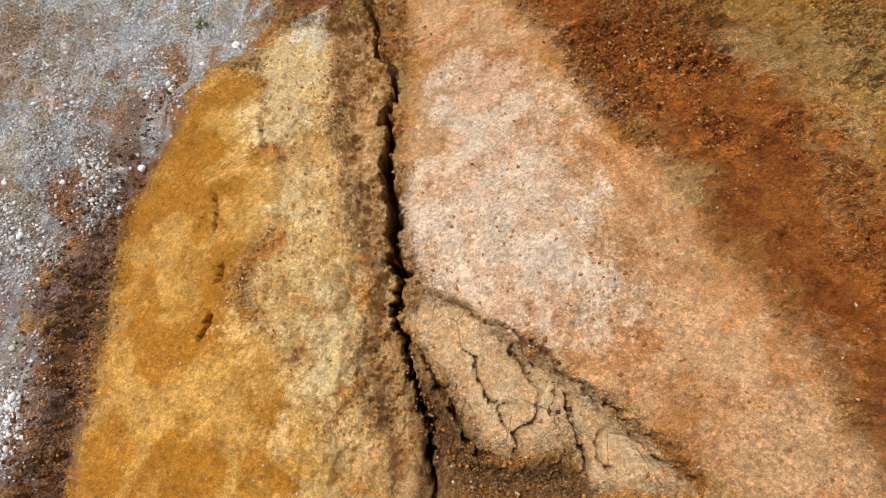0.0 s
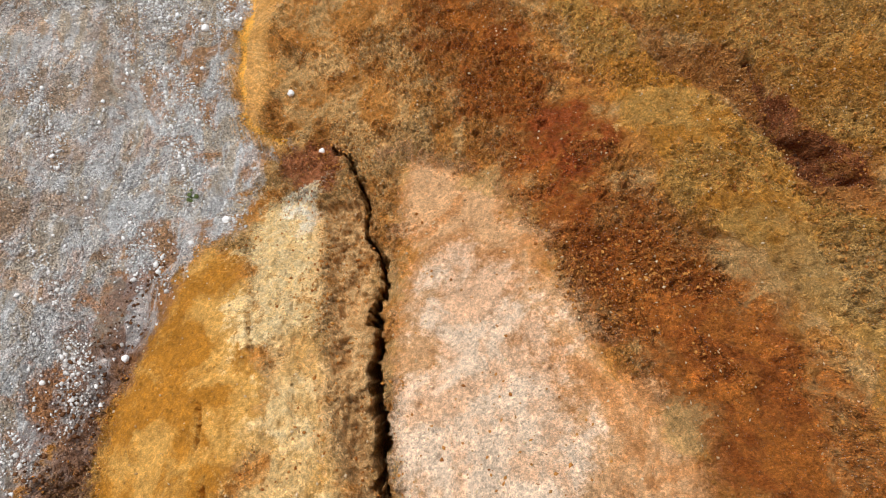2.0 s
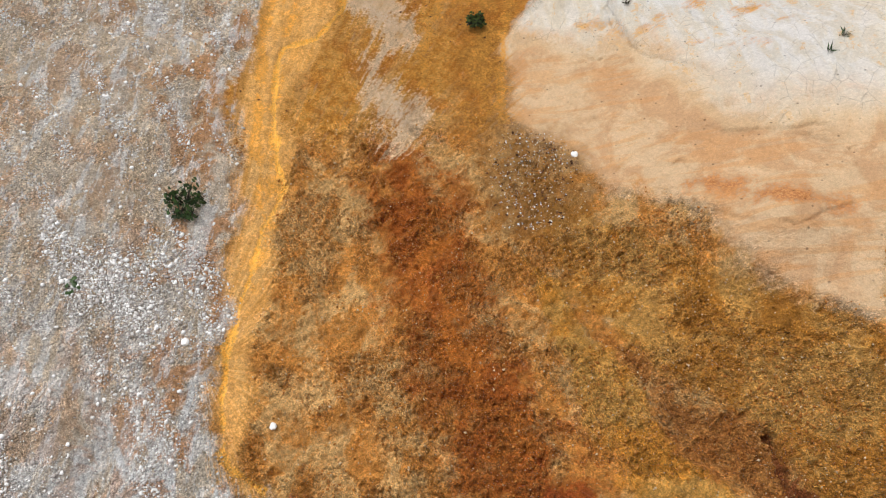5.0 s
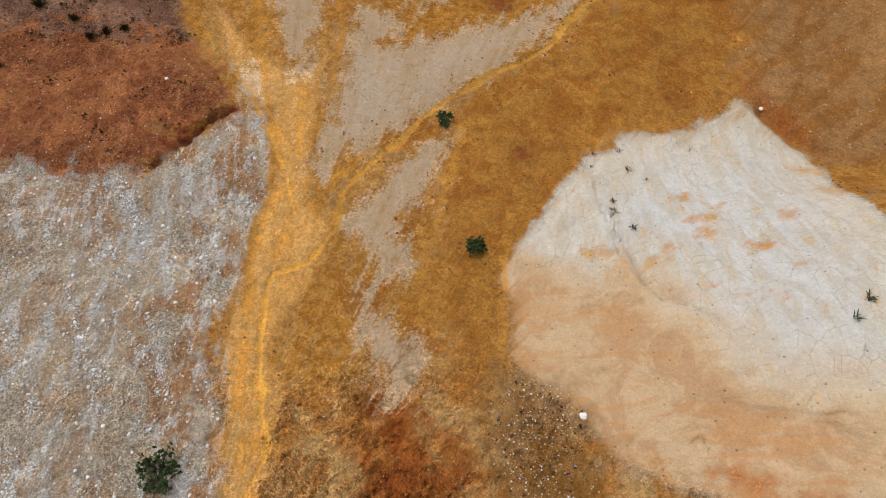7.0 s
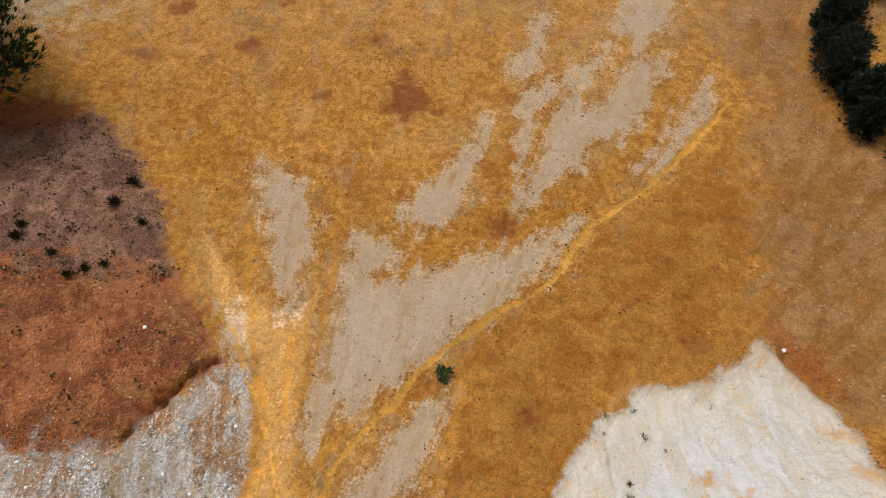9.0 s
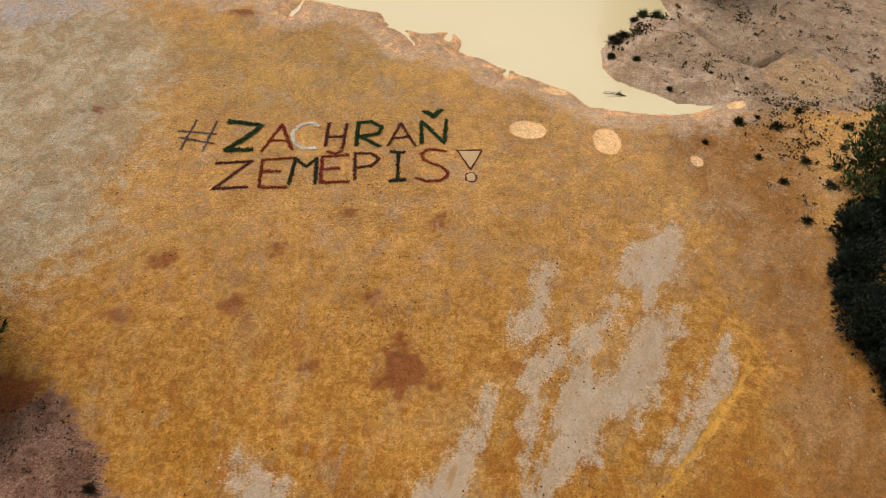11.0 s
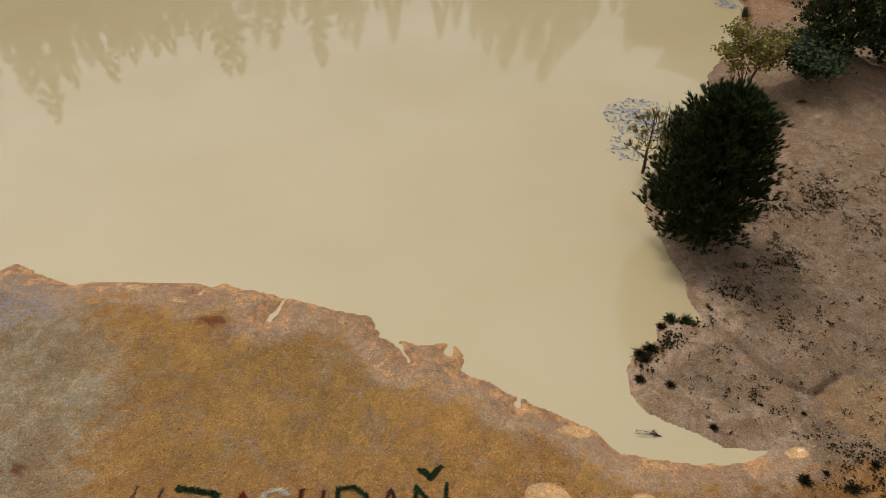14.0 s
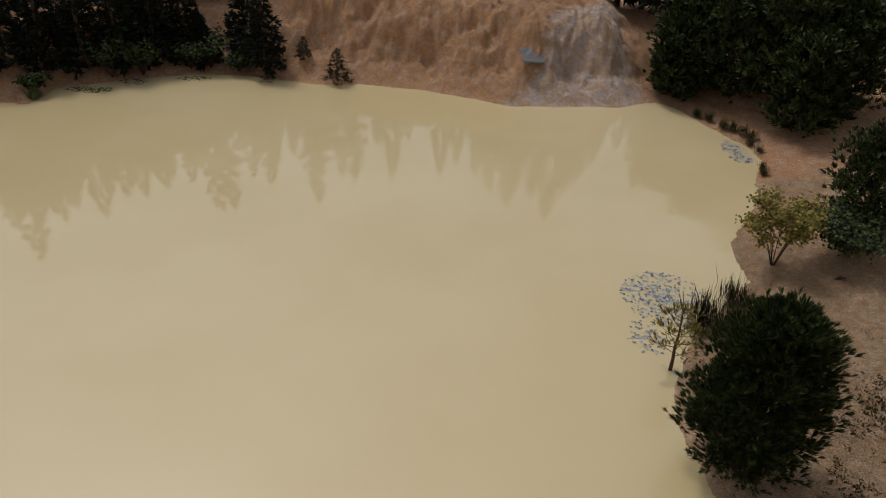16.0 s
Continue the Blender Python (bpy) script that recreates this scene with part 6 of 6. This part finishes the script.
letter("M", [[(-4.9, 37.56), (-4.82, 38.93), (-4.38, 38.48), (-4.03, 38.97), (-3.97, 37.62)]], letter_dark, "thin dark twigs laid in the shape of letter M", 0.065, 0.05, 8, 0.07, seed=11)
letter("E", [[(-2.87, 39.16), (-3.85, 39.04), (-3.77, 37.68), (-2.77, 37.73)], [(-3.81, 38.38), (-3.14, 38.4)], [(-3.67, 39.33), (-3.37, 39.2), (-3.12, 39.42)]], letter_red, RED + "letter E with caron", 0.075, seed=12)
letter("P", [[(-2.54, 37.83), (-2.65, 39.25), (-2.02, 39.25), (-1.72, 38.94), (-1.97, 38.56), (-2.55, 38.45)]], letter_wine, "dark wine-red bark laid in the shape of letter P", 0.08, seed=13)
letter("I", [[(-1.02, 39.34), (-0.99, 37.84)], [(-1.32, 39.34), (-0.76, 39.34)], [(-1.3, 37.79), (-0.71, 37.84)]], letter_dark, "thin dark twigs laid in the shape of letter I", 0.065, 0.05, 9, 0.07, seed=14)
letter("S", [[(0.78, 39.4), (0.31, 39.53), (0.0, 39.47), (-0.14, 39.25), (-0.08, 38.95), (0.22, 38.74), (0.62, 38.56), (0.82, 38.3), (0.8, 38.05), (0.58, 37.84), (0.04, 37.78), (-0.35, 37.96)]], letter_red, RED + "letter S", 0.07, seed=15)
ring = [(1.68 + 0.2 * math.cos(a * math.pi / 8), 38.03 + 0.24 * math.sin(a * math.pi / 8)) for a in range(17)]
letter("!", [[(1.2, 39.49), (2.14, 39.5), (1.68, 38.41), (1.2, 39.49)]], letter_wine, "thin bark outline of an exclamation stroke, sand filled", 0.035, 0.03, 3, 0.05, [(1.22, 39.47), (2.12, 39.48), (1.68, 38.44)], 16)
letter("!", [ring], letter_wine, "bark ring of an exclamation dot, chalk filled", 0.04, 0.03, 3, 0.05, ring[:16], 17)


# ---- stones and clods ----
def rock_shapes(count, seed, flat=0.65):
    rng = np.random.RandomState(seed)
    b = bmesh.new()
    bmesh.ops.create_icosphere(b, subdivisions=1, radius=1.0)
    v = np.array([p.co[:] for p in b.verts])
    f = np.array([[q.index for q in t.verts] for t in b.faces])
    b.free()
    return [v * rng.uniform(0.65, 1.2, (len(v), 1)) * np.array([1.0, rng.uniform(0.6, 0.95), flat]) for _ in range(count)], f


SHAPES, SHAPE_FACES = rock_shapes(10, 7)
chip_rng = np.random.RandomState(8)
CHIP = np.array([(1, 0, 0), (0, 1, 0), (-1, 0, 0), (0, -1, 0), (0, 0, 1), (0, 0, -1)], float)
CHIPS = [CHIP * chip_rng.uniform(0.6, 1.3, (6, 1)) * np.array([1.0, chip_rng.uniform(0.55, 0.95), 0.7]) for _ in range(10)]
CHIP_FACES = np.array([(0, 1, 4), (1, 2, 4), (2, 3, 4), (3, 0, 4), (1, 0, 5), (2, 1, 5), (3, 2, 5), (0, 3, 5)])
cell = np.gradient(rows_y)[:, None] * np.abs(np.gradient(u))[None, :] * half[:, None]
cell = cell.ravel() * (np.abs(np.repeat(u[None, :], R, 0)).ravel() <= 1.0) * (gy > -3.2) * (gy < 60)


def scatter(name, density, count, small, large, mat, label, seed, power=2.5, sink=0.25, fine=True):
    rng = np.random.RandomState(seed)
    shapes, shape_faces = (CHIPS, CHIP_FACES) if fine else (SHAPES, SHAPE_FACES)
    w = cell * np.clip(density, 0, None)
    pick = rng.choice(len(gx), count, p=w / w.sum())
    size = small + (large - small) * rng.random_sample(count) ** power
    spin = rng.uniform(0, 2 * np.pi, count)
    kind = rng.randint(0, len(shapes), count)
    jx, jy = rng.uniform(-0.03, 0.03, count), rng.uniform(-0.03, 0.03, count)
    base_v = np.array(shapes)[kind] * size[:, None, None]
    c, s = np.cos(spin)[:, None], np.sin(spin)[:, None]
    vx = base_v[:, :, 0] * c - base_v[:, :, 1] * s + (gx[pick] + jx)[:, None]
    vy = base_v[:, :, 0] * s + base_v[:, :, 1] * c + (gy[pick] + jy)[:, None]
    vz = base_v[:, :, 2] + (gz[pick] + size * sink)[:, None]
    verts = np.stack([vx, vy, vz], -1).reshape(-1, 3)
    n = len(shapes[0])
    faces = (shape_faces[None] + (np.arange(count) * n)[:, None, None]).reshape(-1, 3)
    me = bpy.data.meshes.new(name)
    me.vertices.add(len(verts))
    me.vertices.foreach_set("co", verts.astype(np.float32).ravel())
    me.loops.add(faces.size)
    me.loops.foreach_set("vertex_index", faces.astype(np.int32).ravel())
    me.polygons.add(len(faces))
    me.polygons.foreach_set("loop_start", np.arange(0, faces.size, 3, dtype=np.int32))
    me.update(calc_edges=True)
    me.materials.append(mat)
    return tagged(new(name, me), label, "stones", kind="stuff")


pale_stone = grain_mat("pale_gravel_stone", (164, 156, 150), (244, 243, 242), 0.9, 30)
brown_clod = grain_mat("brown_earth_clod", (150, 92, 42), (204, 142, 72), 0.95, 30)
tan_pebble = grain_mat("tan_pebble", (172, 128, 76), (224, 198, 160), 0.9, 30)
dark_clod = grain_mat("dark_soil_clod", (78, 52, 36), (124, 86, 58), 0.95, 30)
m = lambda k, lo=-0.1, hi=0.25: step(zone[k], lo, hi)
patch = np.clip(fbm(gx, gy, 0.7, 3, 70) + 0.15, 0, 1)
streak = np.clip(fbm(gx + 0.55 * gy, gy * 0.35, 1.5, 4, 71, 0.65) - 0.02, 0, 1)
stony = m("gravel") * (1 - m("redmound", -0.25, 0.0)) * (1 - m("scrub", -0.25, 0.0))
bare = 1 - np.maximum.reduce([m("ochre"), m("flow"), m("white"), m("apron"), m("ridge") * 0.8, m("slump"), m("cream") * 0.7, m("lake", -0.3, 0)])
rubble_at = m("hillside", -1, 1) * bare * (1 - m("gravel"))
scatter("gravel", stony * (0.08 + 4.0 * streak) * (1 + 0.4 * step(-gy, -14, -2)), 42000, 0.007, 0.036, pale_stone, "pale grey and white gravel on a slope", 72, 2.3)
scatter("gravel", stony * (0.04 + streak ** 2 * 3), 3200, 0.02, 0.06, pale_stone, "larger pale stones lying on gravel", 73, 2.0, fine=False)
loose = 0.08 + 2.4 * step(zone["loose"], -0.15, 0.3)
scatter("earth_clods", rubble_at * loose * (0.35 + 1.6 * patch) + 0.5 * m("redmound") * (0.2 + patch), 54000, 0.007, 0.036, brown_clod, "crumbled brown earth clods on a slope", 74, 3.0, 0.1)
scatter("pebbles", rubble_at * (0.5 + patch) + 0.5 * m("ridge") + 0.35 * m("cream") + 0.25 * m("ochre") + 1.5 * m("rubble_dark") + 0.6 * m("olive"), 14000, 0.006, 0.03, tan_pebble, "pale pebbles scattered on brown clay", 75, 3.0)
scatter("earth_clods", 0.5 * m("rubble_dark") + m("left_gully") * (1 - m("ochre", -0.4, -0.1)) * 2.5 + 3.0 * m("crumbs") + 0.8 * m("gully_core") + 0.15 * m("redmound") + 0.5 * m("scrub"), 4200, 0.01, 0.055, dark_clod, "dark soil clods in the gullies", 76, 2.0)
scatter("pebbles", step(gy, 14, 18) * bare * (0.3 + patch) * step(-gy, -50, -46), 12000, 0.008, 0.034, brown_clod, "small brown crumbs on the clay plain", 77, 2.5)

clumps = np.clip(fbm(gx, gy, 0.5, 4, 79, 0.65) - 0.08, 0, 1) ** 1.5
scatter("earth_clods", step(gy, 13, 16) * step(-gy, -46, -40) * (1 - m("white")) * (1 - m("apron")) * (1 - m("gravel")) * (1 - 0.7 * m("flow")) * (0.01 + clumps), 5200, 0.01, 0.042, dark_clod, "dark crumbs in loose clusters on the clay plain", 85, 2.2)
scatter("pebbles", (m("rubble_dark") * 2 + m("rightbank") * (0.1 + clumps) + 0.3 * m("fan_right") * clumps + 0.25 * m("redmound")), 2600, 0.008, 0.03, pale_stone, "pale pebbles strewn on brown clay", 86, 2.0)


def tuft_field(name, density, count, size, mat, label, seed):
    rng = np.random.RandomState(seed)
    rr = random.Random(seed)
    w = cell_all * np.clip(density, 0, None)
    p = Pieces()
    for i in rng.choice(len(gx), count, p=w / w.sum()):
        at = Vector((gx[i], gy[i], gz[i]))
        for k in range(rr.randint(3, 9)):
            q = at + Vector((rr.gauss(0, size), rr.gauss(0, size), 0))
            p.tuft(q, Vector((0, 0, 1)), size * rr.uniform(0.5, 1.0), 5, rr, 0.24, 1.3)
    return tagged(p.make(name, mat), label, "plants", kind="stuff")


cell_all = (np.gradient(rows_y)[:, None] * np.abs(np.gradient(u))[None, :] * half[:, None]).ravel() * (np.abs(np.repeat(u[None, :], R, 0)).ravel() <= 1.0)
dry = step(-zone["lake"], 0.15, 0.6)
clump = np.clip(fbm(gx, gy, 0.55, 4, 80, 0.6) - 0.02, 0, 1) ** 1.3
tuft_field("heather_tufts", dry * (1 - m("puddle", -0.3, -0.1)) * m("eastbank") * step(-gy, -72, -60) * (0.02 + clump * step(gx, 11.0, 13.5)) * step(-gy, -64, -56), 2200, 0.08, heather, "dark heather tufts scattered on sandy soil", 81)
tuft_field("heather_tufts", m("scrub") * (0.2 + clump) + 0.05 * m("redmound"), 160, 0.09, heather, "dark heather tufts on brown soil", 82)
tuft_field("heather_tufts", step(gx, 12.5, 15.0) * step(gy, 33, 37) * step(-gy, -44, -41) * (0.1 + clump), 420, 0.1, heather, "dark heather tufts beside the row of pines", 83)
tuft_field("shore_grass", m("lake", -0.9, -0.3) * dry * np.exp(-((gx - 9.3) / 1.6) ** 2 - ((gy - 48.2) / 1.6) ** 2), 60, 0.14, heather, "dark grass along the spit edge", 84)

# ---- single stones ----
for k, (x, y, s) in enumerate([(-2.55, 6.9, 0.07), (-4.4, 8.45, 0.08), (3.13, 12.4, 0.08), (-6.84, 21.5, 0.05), (9.3, 21.3, 0.06), (-3.4, 4.3, 0.07), (-1.85, 5.6, 0.06), (-4.5, 1.95, 0.06)]):
    b = bmesh.new()
    bmesh.ops.create_icosphere(b, subdivisions=2, radius=s)
    rr = random.Random(200 + k)
    for v in b.verts:
        v.co = v.co * rr.uniform(0.8, 1.15)
        v.co.z *= 0.7
    st = part("stone", b, pale_stone, smooth=False)
    st.location = (x, y, level(x, y) + s * 0.3)
    tagged(st, "single pale stone lying on bare earth", "stone", "single pale stones")

# ---- concrete slab on the far slope ----
concrete = grain_mat("weathered_concrete", (120, 120, 122), (158, 156, 154), 0.9, 6)
b = bmesh.new()
bmesh.ops.create_cube(b, size=1.0)
bmesh.ops.scale(b, vec=(2.1, 1.5, 0.22), verts=b.verts)
bmesh.ops.subdivide_edges(b, edges=b.edges, cuts=3, use_grid_fill=True)
rr = random.Random(300)
for v in b.verts:
    v.co += Vector((rr.uniform(-1, 1), rr.uniform(-1, 1), rr.uniform(-1, 1))) * 0.06
slab = part("concrete_slab", b, concrete, smooth=False)
slab.matrix_basis = pose(9.0, 97.6, level(9.0, 97.6) + 0.12, 34, 6, 24)
tagged(slab, "broken grey concrete slab lying on a sandy slope", "slab")
